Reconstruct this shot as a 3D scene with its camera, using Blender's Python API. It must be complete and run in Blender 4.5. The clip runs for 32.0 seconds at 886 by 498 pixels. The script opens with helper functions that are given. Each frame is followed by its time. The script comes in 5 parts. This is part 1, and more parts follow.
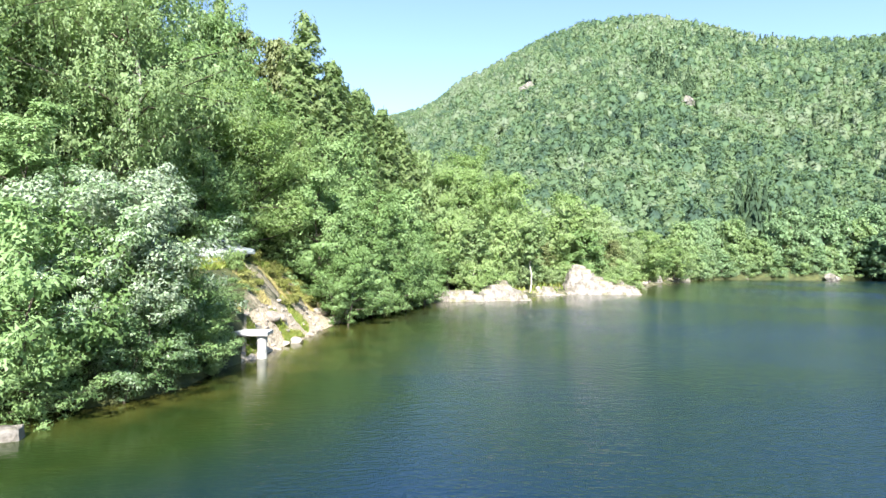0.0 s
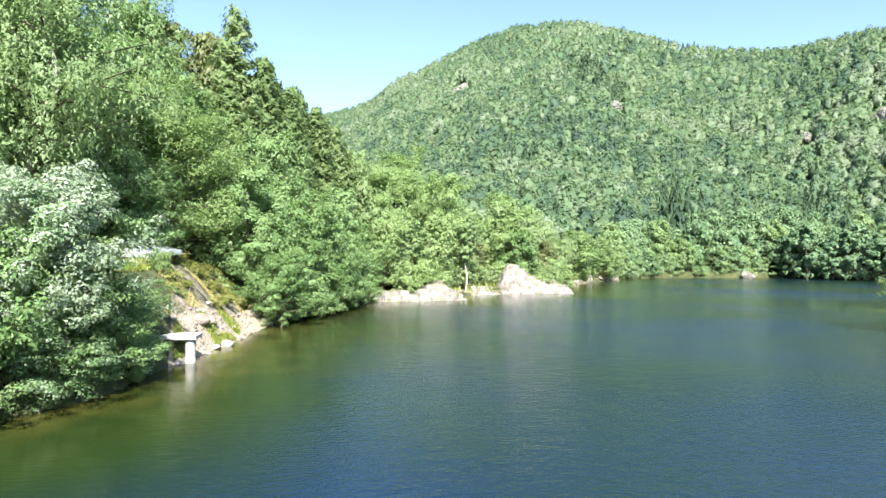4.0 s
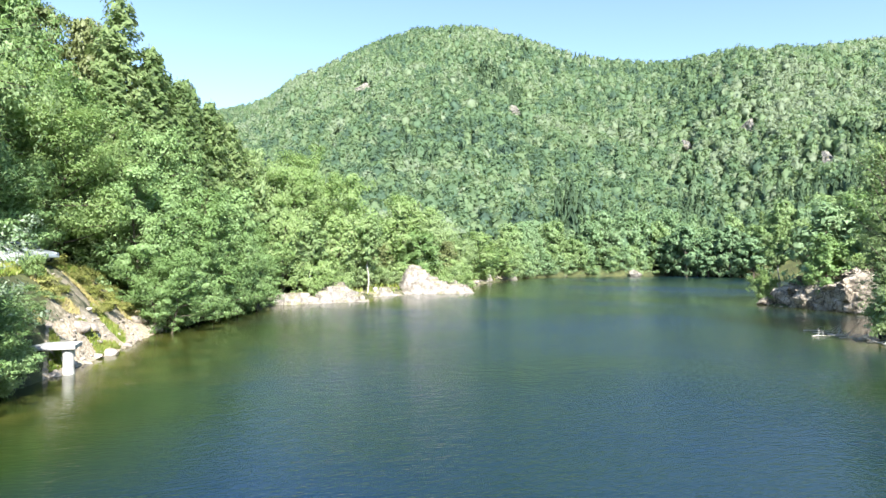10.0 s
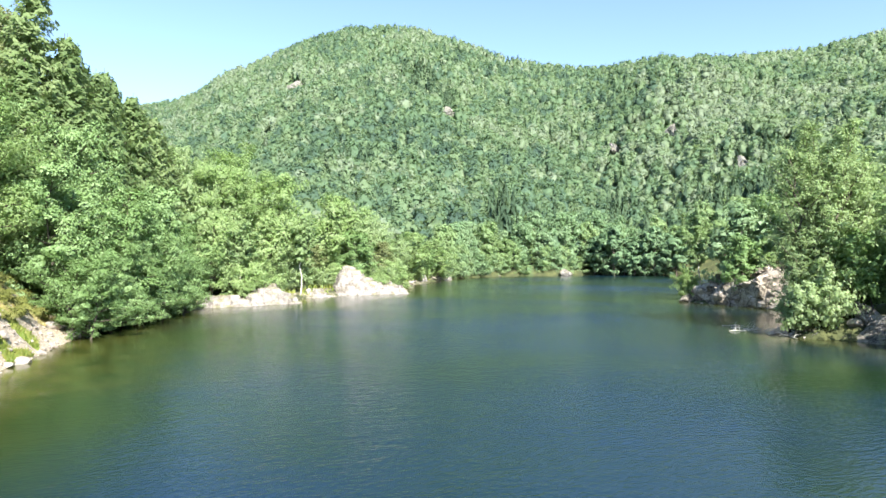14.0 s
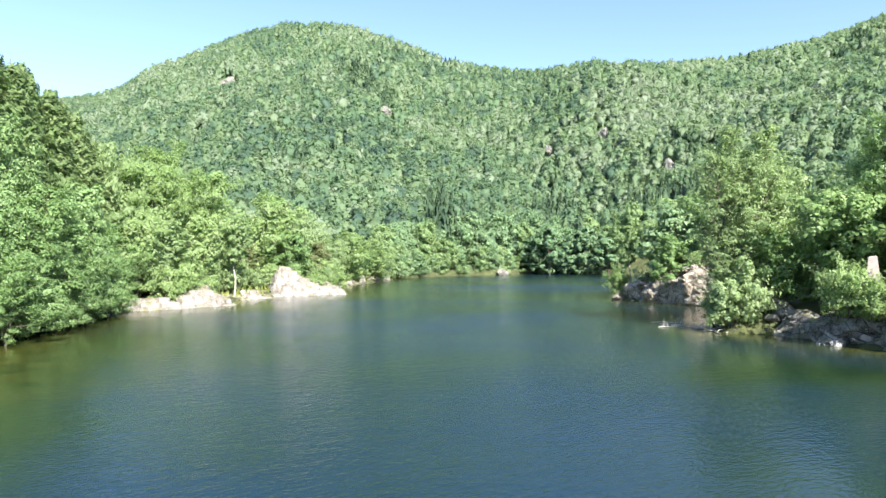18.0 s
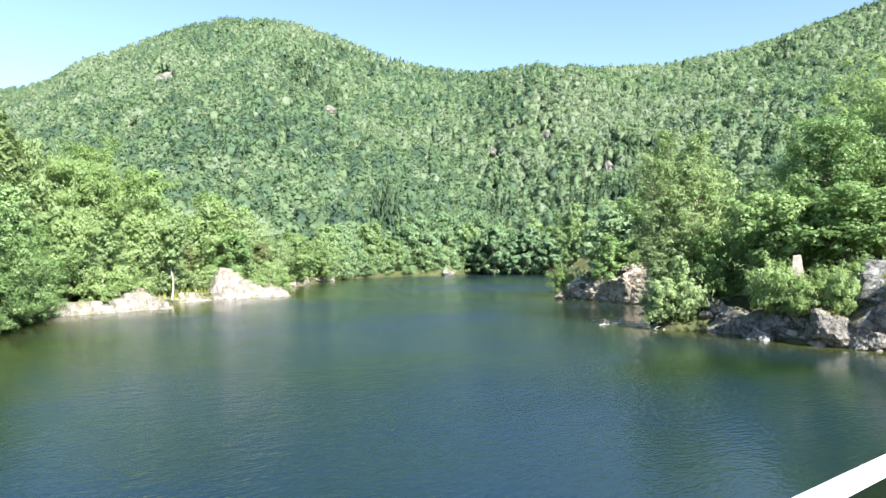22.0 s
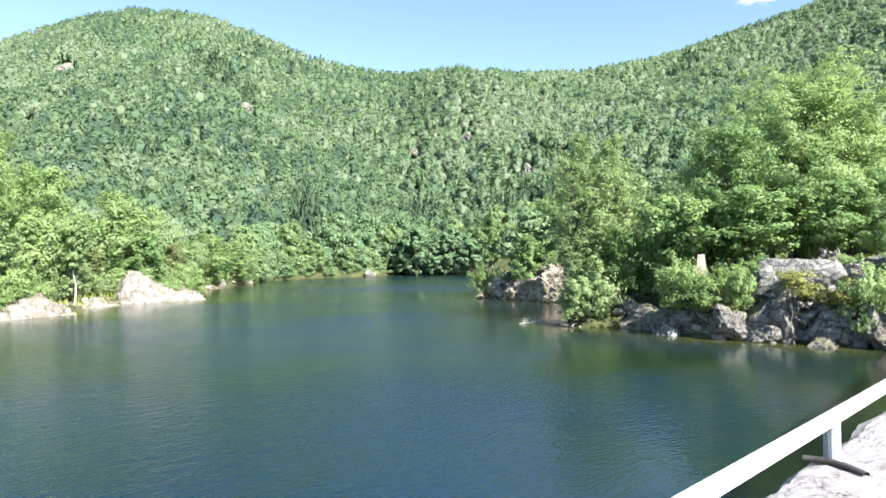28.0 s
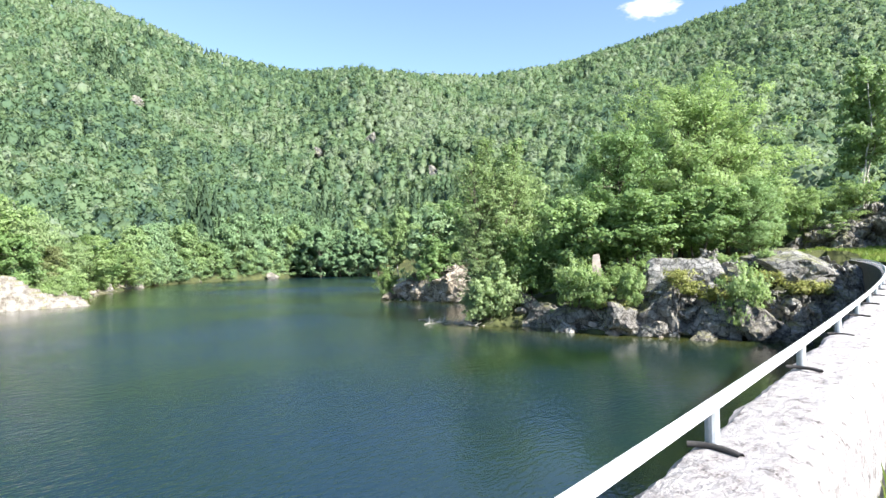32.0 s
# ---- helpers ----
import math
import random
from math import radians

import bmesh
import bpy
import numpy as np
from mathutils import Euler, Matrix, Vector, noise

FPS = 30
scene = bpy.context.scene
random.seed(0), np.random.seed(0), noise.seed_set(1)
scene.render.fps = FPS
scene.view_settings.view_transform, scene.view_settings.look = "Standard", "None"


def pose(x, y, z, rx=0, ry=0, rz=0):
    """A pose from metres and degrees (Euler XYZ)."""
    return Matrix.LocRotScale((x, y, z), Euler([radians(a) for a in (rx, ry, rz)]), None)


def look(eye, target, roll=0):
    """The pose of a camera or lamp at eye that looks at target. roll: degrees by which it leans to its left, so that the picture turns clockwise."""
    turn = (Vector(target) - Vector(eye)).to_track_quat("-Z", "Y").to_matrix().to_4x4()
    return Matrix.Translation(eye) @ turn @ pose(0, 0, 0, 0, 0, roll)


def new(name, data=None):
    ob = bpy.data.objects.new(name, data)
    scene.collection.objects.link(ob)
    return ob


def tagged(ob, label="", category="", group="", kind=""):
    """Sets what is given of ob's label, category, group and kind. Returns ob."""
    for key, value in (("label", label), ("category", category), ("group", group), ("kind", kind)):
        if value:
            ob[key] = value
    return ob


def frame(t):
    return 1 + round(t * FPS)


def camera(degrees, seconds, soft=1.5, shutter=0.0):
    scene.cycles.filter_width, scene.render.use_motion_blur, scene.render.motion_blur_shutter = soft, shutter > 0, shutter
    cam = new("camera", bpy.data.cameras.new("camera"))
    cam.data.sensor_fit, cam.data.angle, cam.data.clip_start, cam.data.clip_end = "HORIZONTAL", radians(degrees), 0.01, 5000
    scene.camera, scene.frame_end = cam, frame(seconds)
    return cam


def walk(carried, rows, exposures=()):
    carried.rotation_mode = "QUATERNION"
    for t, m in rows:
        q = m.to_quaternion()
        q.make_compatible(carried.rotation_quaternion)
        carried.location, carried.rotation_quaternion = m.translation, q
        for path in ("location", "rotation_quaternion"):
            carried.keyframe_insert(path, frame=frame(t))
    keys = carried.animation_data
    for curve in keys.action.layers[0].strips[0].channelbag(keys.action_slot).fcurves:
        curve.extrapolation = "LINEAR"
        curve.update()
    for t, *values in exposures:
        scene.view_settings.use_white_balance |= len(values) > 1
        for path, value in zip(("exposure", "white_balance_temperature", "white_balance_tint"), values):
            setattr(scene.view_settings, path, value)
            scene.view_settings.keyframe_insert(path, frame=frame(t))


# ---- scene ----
cam = camera(70.4, 32.0)
EYE = (0.0, 0.0, 7.0)
PATH = [
    (0.0, pose(*EYE, 90.45, -1.01, -0.02)),
    (0.5, pose(*EYE, 90.46, -1.03, -0.52)),
    (1.0, pose(*EYE, 90.47, -1.04, -1.08)),
    (1.5, pose(*EYE, 90.49, -1.05, -1.60)),
    (2.0, pose(*EYE, 90.50, -1.05, -2.12)),
    (2.5, pose(*EYE, 90.51, -1.01, -2.66)),
    (3.0, pose(*EYE, 90.52, -0.96, -3.69)),
    (3.5, pose(*EYE, 90.53, -0.91, -4.73)),
    (4.0, pose(*EYE, 90.55, -0.83, -5.87)),
    (4.5, pose(*EYE, 90.59, -0.76, -7.02)),
    (6.5, pose(*EYE, 90.64, -0.73, -9.71)),
    (7.0, pose(*EYE, 90.65, -0.70, -10.15)),
    (7.5, pose(*EYE, 90.66, -0.65, -10.76)),
    (8.0, pose(*EYE, 90.67, -0.61, -11.35)),
    (8.5, pose(*EYE, 90.68, -0.59, -11.99)),
    (9.0, pose(*EYE, 90.70, -0.56, -12.81)),
    (9.5, pose(*EYE, 90.73, -0.53, -13.91)),
    (10.0, pose(*EYE, 90.74, -0.49, -14.80)),
    (10.5, pose(*EYE, 90.76, -0.45, -15.64)),
    (11.0, pose(*EYE, 90.76, -0.43, -16.42)),
    (11.5, pose(*EYE, 90.77, -0.40, -17.18)),
    (12.0, pose(*EYE, 90.78, -0.37, -17.98)),
    (12.5, pose(*EYE, 90.79, -0.32, -18.70)),
    (13.0, pose(*EYE, 90.81, -0.28, -19.38)),
    (13.5, pose(*EYE, 90.82, -0.26, -20.06)),
    (14.0, pose(*EYE, 90.82, -0.22, -20.74)),
    (14.5, pose(*EYE, 90.82, -0.15, -21.51)),
    (16.5, pose(*EYE, 90.83, -0.07, -24.53)),
    (17.0, pose(*EYE, 90.84, -0.03, -25.25)),
    (17.5, pose(*EYE, 90.83, -0.00, -25.80)),
    (18.0, pose(*EYE, 90.83, 0.03, -26.35)),
    (18.5, pose(*EYE, 90.83, 0.06, -26.93)),
    (19.0, pose(*EYE, 90.84, 0.07, -27.48)),
    (19.5, pose(*EYE, 90.84, 0.11, -28.05)),
    (20.0, pose(*EYE, 90.85, 0.15, -28.68)),
    (20.5, pose(*EYE, 90.86, 0.17, -29.35)),
    (21.0, pose(*EYE, 90.86, 0.19, -30.04)),
    (21.5, pose(*EYE, 90.86, 0.24, -30.69)),
    (22.0, pose(*EYE, 90.86, 0.27, -31.31)),
    (22.5, pose(*EYE, 90.87, 0.28, -31.93)),
    (23.0, pose(*EYE, 90.86, 0.30, -32.53)),
    (23.5, pose(*EYE, 90.87, 0.33, -33.10)),
    (24.0, pose(*EYE, 90.88, 0.34, -33.44)),
    (24.5, pose(*EYE, 90.88, 0.35, -33.85)),
    (25.0, pose(*EYE, 90.88, 0.37, -34.35)),
    (25.5, pose(*EYE, 90.88, 0.44, -34.90)),
    (27.5, pose(*EYE, 90.88, 0.55, -37.49)),
    (28.0, pose(*EYE, 90.88, 0.62, -38.39)),
    (28.5, pose(*EYE, 90.88, 0.66, -39.47)),
    (29.0, pose(*EYE, 90.89, 0.72, -40.36)),
    (29.5, pose(*EYE, 90.91, 0.80, -41.32)),
    (30.0, pose(*EYE, 90.90, 0.86, -42.83)),
    (30.5, pose(*EYE, 90.89, 0.91, -44.23)),
    (31.0, pose(*EYE, 90.89, 0.96, -45.31)),
    (31.5, pose(*EYE, 90.89, 0.99, -46.23)),
    (32.0, pose(*EYE, 90.87, 0.98, -47.03)),
]
# the picture darkens a little at the very end
walk(cam, PATH, [(0.0, 1.68, 6250, 10), (31.4, 1.68, 6250, 10), (32.0, 1.56, 6250, 10)])

# ---------------------------------------------------------------- light
SUN_AZ, SUN_EL = 178.0, 40.0          # azimuth clockwise from +y, elevation
world = bpy.data.worlds.new("world")
scene.world = world
world.use_nodes = True
wn = world.node_tree
sky = wn.nodes.new("ShaderNodeTexSky")
sky.sky_type = 'NISHITA'
sky.sun_disc = False
sky.sun_elevation = radians(SUN_EL)
sky.sun_rotation = radians(SUN_AZ)
sky.altitude = 600
sky.air_density, sky.dust_density, sky.ozone_density = 1.0, 0.2, 1.0
wn.nodes["Background"].inputs[1].default_value = 0.098
wn.links.new(sky.outputs[0], wn.nodes["Background"].inputs[0])
sun = new("sun", bpy.data.lights.new("sun", "SUN"))
sun.data.energy, sun.data.angle, sun.data.color = 5.0, radians(0.5), (1.0, 0.95, 0.86)
sa, se = radians(SUN_AZ), radians(SUN_EL)
sun.matrix_world = look((math.sin(sa) * math.cos(se) * 100, math.cos(sa) * math.cos(se) * 100, math.sin(se) * 100), (0, 0, 0))

# ---------------------------------------------------------------- materials
MATS = {}


def base_mat(name):
    m = bpy.data.materials.new(name)
    m.use_nodes = True
    MATS[name] = m
    nt = m.node_tree
    return m, nt, nt.nodes["Principled BSDF"]


def node(nt, kind, **kw):
    n = nt.nodes.new(kind)
    for k, v in kw.items():
        n.inputs[k.replace("_", " ")].default_value = v
    return n


def ramp(nt, fac, stops):
    r = nt.nodes.new("ShaderNodeValToRGB")
    while len(r.color_ramp.elements) < len(stops):
        r.color_ramp.elements.new(0.5)
    for e, (p, c) in zip(r.color_ramp.elements, stops):
        e.position, e.color = p, (*c, 1)
    nt.links.new(fac, r.inputs[0])
    return r.outputs[0]


def mixc(nt, fac, a, b, blend='MIX'):
    n = nt.nodes.new("ShaderNodeMix")
    n.data_type, n.blend_type = 'RGBA', blend
    for sock, v in ((n.inputs[0], fac), (n.inputs[6], a), (n.inputs[7], b)):
        if isinstance(v, (int, float)):
            sock.default_value = v
        elif isinstance(v, tuple):
            sock.default_value = (*v, 1)
        else:
            nt.links.new(v, sock)
    return n.outputs[2]


def where(nt):
    return nt.nodes.new("ShaderNodeNewGeometry").outputs["Position"]


def rough_mat(name, stops, scale, rough=0.85, bump=0.3, bscale=None, detail=6, local=False, metal=0.0, spec=0.4, dist=0.05, moss=None, cracks=0.0):
    """A surface of mottled colours with two scales of noise and a fine relief."""
    m, nt, p = base_mat(name)
    co = nt.nodes.new("ShaderNodeTexCoord").outputs["Object"] if local else where(nt)
    n1 = node(nt, "ShaderNodeTexNoise", Scale=scale, Detail=float(detail), Roughness=0.65)
    n2 = node(nt, "ShaderNodeTexNoise", Scale=scale * 7.3, Detail=4.0)
    nt.links.new(co, n1.inputs["Vector"])
    nt.links.new(co, n2.inputs["Vector"])
    mx = nt.nodes.new("ShaderNodeMath")
    mx.operation = 'MULTIPLY_ADD'
    nt.links.new(n2.outputs[0], mx.inputs[0])
    mx.inputs[1].default_value = 0.35
    nt.links.new(n1.outputs[0], mx.inputs[2])
    sub = nt.nodes.new("ShaderNodeMath")
    sub.operation = 'SUBTRACT'
    nt.links.new(mx.outputs[0], sub.inputs[0])
    sub.inputs[1].default_value = 0.175
    col = ramp(nt, sub.outputs[0], stops)
    if moss:
        geo = nt.nodes.new("ShaderNodeNewGeometry")
        xyz = nt.nodes.new("ShaderNodeSeparateXYZ")
        nt.links.new(geo.outputs["Normal"], xyz.inputs[0])
        nm = node(nt, "ShaderNodeTexNoise", Scale=0.55, Detail=7.0, Roughness=0.7)
        nt.links.new(co, nm.inputs["Vector"])
        ad = nt.nodes.new("ShaderNodeMath")
        ad.operation = 'MULTIPLY_ADD'
        nt.links.new(xyz.outputs[2], ad.inputs[0])
        ad.inputs[1].default_value = 0.22
        nt.links.new(nm.outputs[0], ad.inputs[2])
        mr = nt.nodes.new("ShaderNodeMapRange")
        mr.inputs[1].default_value, mr.inputs[2].default_value, mr.inputs[4].default_value = 0.62, 0.76, 0.8
        nt.links.new(ad.outputs[0], mr.inputs[0])
        green = ramp(nt, n2.outputs[0], ((0.35, moss), (0.6, (moss[0] * 1.35, moss[1] * 1.25, moss[2] * 1.3))))
        col = mixc(nt, mr.outputs[0], col, green)
    if cracks:
        wob = nt.nodes.new("ShaderNodeVectorMath")
        wob.operation = 'MULTIPLY_ADD'
        nt.links.new(n1.outputs[1], wob.inputs[0])
        wob.inputs[1].default_value = (1.4, 1.4, 1.4)
        nt.links.new(co, wob.inputs[2])
        vo = node(nt, "ShaderNodeTexVoronoi", Scale=cracks)
        vo.feature = 'DISTANCE_TO_EDGE'
        nt.links.new(wob.outputs[0], vo.inputs["Vector"])
        line = nt.nodes.new("ShaderNodeMapRange")
        line.inputs[1].default_value, line.inputs[2].default_value, line.inputs[3].default_value, line.inputs[4].default_value = 0.0, 0.07, 0.85, 0.0
        nt.links.new(vo.outputs["Distance"], line.inputs[0])
        col = mixc(nt, line.outputs[0], col, (0.035, 0.032, 0.028))
    nt.links.new(col, p.inputs["Base Color"])
    p.inputs["Roughness"].default_value = rough
    p.inputs["Metallic"].default_value = metal
    p.inputs["Specular IOR Level"].default_value = spec
    if bump:
        b = nt.nodes.new("ShaderNodeBump")
        b.inputs["Strength"].default_value = bump
        b.inputs["Distance"].default_value = dist
        n3 = node(nt, "ShaderNodeTexNoise", Scale=bscale or scale * 4, Detail=8.0, Roughness=0.7)
        nt.links.new(co, n3.inputs["Vector"])
        nt.links.new(n3.outputs[0], b.inputs["Height"])
        nt.links.new(b.outputs[0], p.inputs["Normal"])
    return m


def leaf_mat(name, dark, mid, light, trans=0.3, gloss=0.35, tint=False, rough=0.5, stops=None):
    """Foliage: colour by leaf, by tree and by patches; part of the light goes through."""
    m, nt, p = base_mat(name)
    geo = nt.nodes.new("ShaderNodeNewGeometry")
    if tint:
        at = nt.nodes.new("ShaderNodeAttribute")
        at.attribute_name = "tint"
        tree = at.outputs["Fac"]
    else:
        tree = nt.nodes.new("ShaderNodeObjectInfo").outputs["Random"]
    ns = node(nt, "ShaderNodeTexNoise", Scale=0.06 if tint else 0.35, Detail=3.0)
    nt.links.new(geo.outputs["Position"], ns.inputs["Vector"])
    a = nt.nodes.new("ShaderNodeMath")
    a.operation = 'MULTIPLY_ADD'
    nt.links.new(geo.outputs["Random Per Island"], a.inputs[0])
    a.inputs[1].default_value = 0.08 if tint else 0.4
    nt.links.new(ns.outputs[0], a.inputs[2])
    b = nt.nodes.new("ShaderNodeMath")
    b.operation = 'MULTIPLY_ADD'
    nt.links.new(tree, b.inputs[0])
    b.inputs[1].default_value = 0.85 if tint else 0.3
    nt.links.new(a.outputs[0], b.inputs[2])
    c = nt.nodes.new("ShaderNodeMath")
    c.operation = 'MULTIPLY'
    nt.links.new(b.outputs[0], c.inputs[0])
    c.inputs[1].default_value = 0.62 if tint else 0.8
    col = ramp(nt, c.outputs[0], stops or ((0.25, dark), (0.55, mid), (0.85, light)))
    nt.links.new(col, p.inputs["Base Color"])
    p.inputs["Roughness"].default_value = rough
    p.inputs["Specular IOR Level"].default_value = gloss
    if tint:
        nb = node(nt, "ShaderNodeTexNoise", Scale=0.8, Detail=5.0, Roughness=0.7)
        nt.links.new(geo.outputs["Position"], nb.inputs["Vector"])
        bp = nt.nodes.new("ShaderNodeBump")
        bp.inputs["Strength"].default_value, bp.inputs["Distance"].default_value = 0.7, 0.7
        nt.links.new(nb.outputs[0], bp.inputs["Height"])
        nt.links.new(bp.outputs[0], p.inputs["Normal"])
    t = nt.nodes.new("ShaderNodeBsdfTranslucent")
    nt.links.new(mixc(nt, 0.35, col, (0.16, 0.22, 0.02)), t.inputs["Color"])
    mix = nt.nodes.new("ShaderNodeMixShader")
    mix.inputs[0].default_value = trans
    nt.links.new(p.outputs[0], mix.inputs[1])
    nt.links.new(t.outputs[0], mix.inputs[2])
    nt.links.new(mix.outputs[0], nt.nodes["Material Output"].inputs[0])
    return m


LEAF_MAPLE = leaf_mat("maple_leaf", (0.095, 0.163, 0.055), (0.184, 0.299, 0.099), (0.299, 0.43, 0.182), trans=0.42)
LEAF_BIRCH = leaf_mat("birch_leaf", (0.145, 0.22, 0.085), (0.26, 0.375, 0.152), (0.387, 0.511, 0.249), trans=0.55, gloss=0.35)
LEAF_FAR = leaf_mat("far_leaf", (0.108, 0.184, 0.086), (0.196, 0.31, 0.146), (0.316, 0.43, 0.238), trans=0.4, gloss=0.2)
LEAF_WILLOW = leaf_mat("dark_willow_leaf", (0.07, 0.126, 0.072), (0.133, 0.224, 0.112), (0.217, 0.322, 0.168), trans=0.35, gloss=0.2)
LEAF_SILVER = leaf_mat("silver_leaf", (0.09, 0.174, 0.058), (0.18, 0.288, 0.117), (0.444, 0.516, 0.377), trans=0.35, gloss=0.5, rough=0.42)
LEAF_LIME = leaf_mat("lime_leaf", (0.172, 0.261, 0.082), (0.293, 0.422, 0.147), (0.433, 0.553, 0.252), trans=0.55)
LEAF_POPLAR = leaf_mat("poplar_leaf", (0.196, 0.286, 0.108), (0.314, 0.425, 0.184), (0.43, 0.54, 0.275), trans=0.55, gloss=0.3)
LEAF_DARK = leaf_mat("dark_leaf", (0.085, 0.155, 0.05), (0.169, 0.276, 0.088), (0.281, 0.403, 0.15), trans=0.44)
LEAF_BROWN = leaf_mat("brown_leaf", (0.10, 0.13, 0.045), (0.175, 0.21, 0.08), (0.265, 0.295, 0.13), trans=0.38)
NEEDLE = leaf_mat("needle", (0.115, 0.175, 0.072), (0.196, 0.288, 0.11), (0.299, 0.384, 0.171), trans=0.55, gloss=0.2)
# stops paler and bluer than leaves: the haze of distance is in the colour
HAZED_FOREST = leaf_mat("hazed_forest_leaf", (0, 0, 0), (0, 0, 0), (0, 0, 0), trans=0.5, gloss=0.1, tint=True, stops=(
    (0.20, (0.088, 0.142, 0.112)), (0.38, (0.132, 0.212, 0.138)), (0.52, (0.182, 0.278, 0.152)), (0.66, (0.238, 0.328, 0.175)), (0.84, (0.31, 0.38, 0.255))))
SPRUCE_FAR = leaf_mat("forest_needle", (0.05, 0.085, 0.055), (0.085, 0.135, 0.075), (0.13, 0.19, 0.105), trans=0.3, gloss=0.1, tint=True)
GRASS = leaf_mat("grass_blade", (0.10, 0.17, 0.025), (0.17, 0.26, 0.04), (0.30, 0.31, 0.08), trans=0.3)
BROOM = leaf_mat("broom_leaf", (0.15, 0.18, 0.04), (0.23, 0.25, 0.06), (0.32, 0.32, 0.10))
BARK = rough_mat("bark", ((0.3, (0.05, 0.04, 0.03)), (0.7, (0.16, 0.13, 0.10))), 3, bump=0.8)
BIRCH_BARK = rough_mat("birch_bark", ((0.36, (0.06, 0.05, 0.045)), (0.47, (0.50, 0.46, 0.40)), (0.8, (0.62, 0.60, 0.55))), 2.2, bump=0.3)
ROCK = rough_mat("granite_rock", ((0.28, (0.05, 0.047, 0.042)), (0.40, (0.21, 0.20, 0.185)), (0.55, (0.36, 0.342, 0.318)), (0.75, (0.52, 0.50, 0.47))), 0.9, bump=1.0, bscale=3.5, dist=0.26, moss=(0.13, 0.14, 0.042), cracks=0.8)
POINT_ROCK = rough_mat("point_rock", ((0.28, (0.09, 0.072, 0.05)), (0.42, (0.28, 0.235, 0.175)), (0.55, (0.42, 0.36, 0.29)), (0.75, (0.54, 0.48, 0.41))), 0.9, bump=1.0, bscale=3.0, dist=0.3, cracks=0.7)
MEMORIAL = rough_mat("memorial_granite", ((0.3, (0.36, 0.29, 0.25)), (0.55, (0.50, 0.42, 0.37)), (0.8, (0.60, 0.53, 0.48))), 3.0, bump=0.4)
PINK_ROCK = rough_mat("pink_rock", ((0.28, (0.09, 0.07, 0.048)), (0.42, (0.21, 0.185, 0.155)), (0.55, (0.33, 0.298, 0.265)), (0.75, (0.45, 0.415, 0.38))), 0.8, bump=1.0, bscale=2.2, dist=0.4, moss=(0.17, 0.17, 0.07))
DARK_ROCK = rough_mat("dark_rock", ((0.3, (0.05, 0.046, 0.04)), (0.42, (0.18, 0.165, 0.148)), (0.55, (0.31, 0.29, 0.262)), (0.75, (0.46, 0.435, 0.40))), 1.1, bump=1.0, bscale=3.0, dist=0.35, moss=(0.15, 0.15, 0.045), cracks=0.9)
STONE = rough_mat("parapet_stone", ((0.30, (0.08, 0.065, 0.06)), (0.365, (0.34, 0.305, 0.295)), (0.48, (0.50, 0.46, 0.45)), (0.75, (0.63, 0.59, 0.58))), 9.0, bump=1.0, bscale=24, dist=0.05)
# near-black because the shade of the lake side is put into the colour
SHADED_DAM_STONE = rough_mat("shaded_dam_stone", ((0.3, (0.03, 0.027, 0.024)), (0.55, (0.065, 0.058, 0.052)), (0.8, (0.12, 0.108, 0.097))), 1.2, bump=0.8, bscale=5)
CONCRETE = rough_mat("concrete", ((0.3, (0.32, 0.31, 0.29)), (0.55, (0.48, 0.47, 0.44)), (0.8, (0.6, 0.59, 0.56))), 2.0, bump=0.3)
RAIL = rough_mat("rail_paint", ((0.3, (0.62, 0.63, 0.63)), (0.7, (0.72, 0.72, 0.72))), 4.0, rough=0.4, bump=0.05, local=True, spec=0.5)
GALV = rough_mat("galvanised", ((0.3, (0.38, 0.40, 0.42)), (0.7, (0.55, 0.57, 0.6))), 9.0, rough=0.45, bump=0.05, local=True, metal=0.3)
IRON = rough_mat("dark_iron", ((0.3, (0.03, 0.028, 0.026)), (0.7, (0.09, 0.08, 0.075))), 8.0, rough=0.6, bump=0.2, local=True)
ASPHALT = rough_mat("asphalt", ((0.3, (0.04, 0.04, 0.04)), (0.7, (0.075, 0.072, 0.07))), 2.0, bump=0.4, bscale=60, dist=0.01)
WOOD = rough_mat("driftwood", ((0.3, (0.36, 0.33, 0.28)), (0.7, (0.6, 0.56, 0.49))), 3.0, bump=0.5)


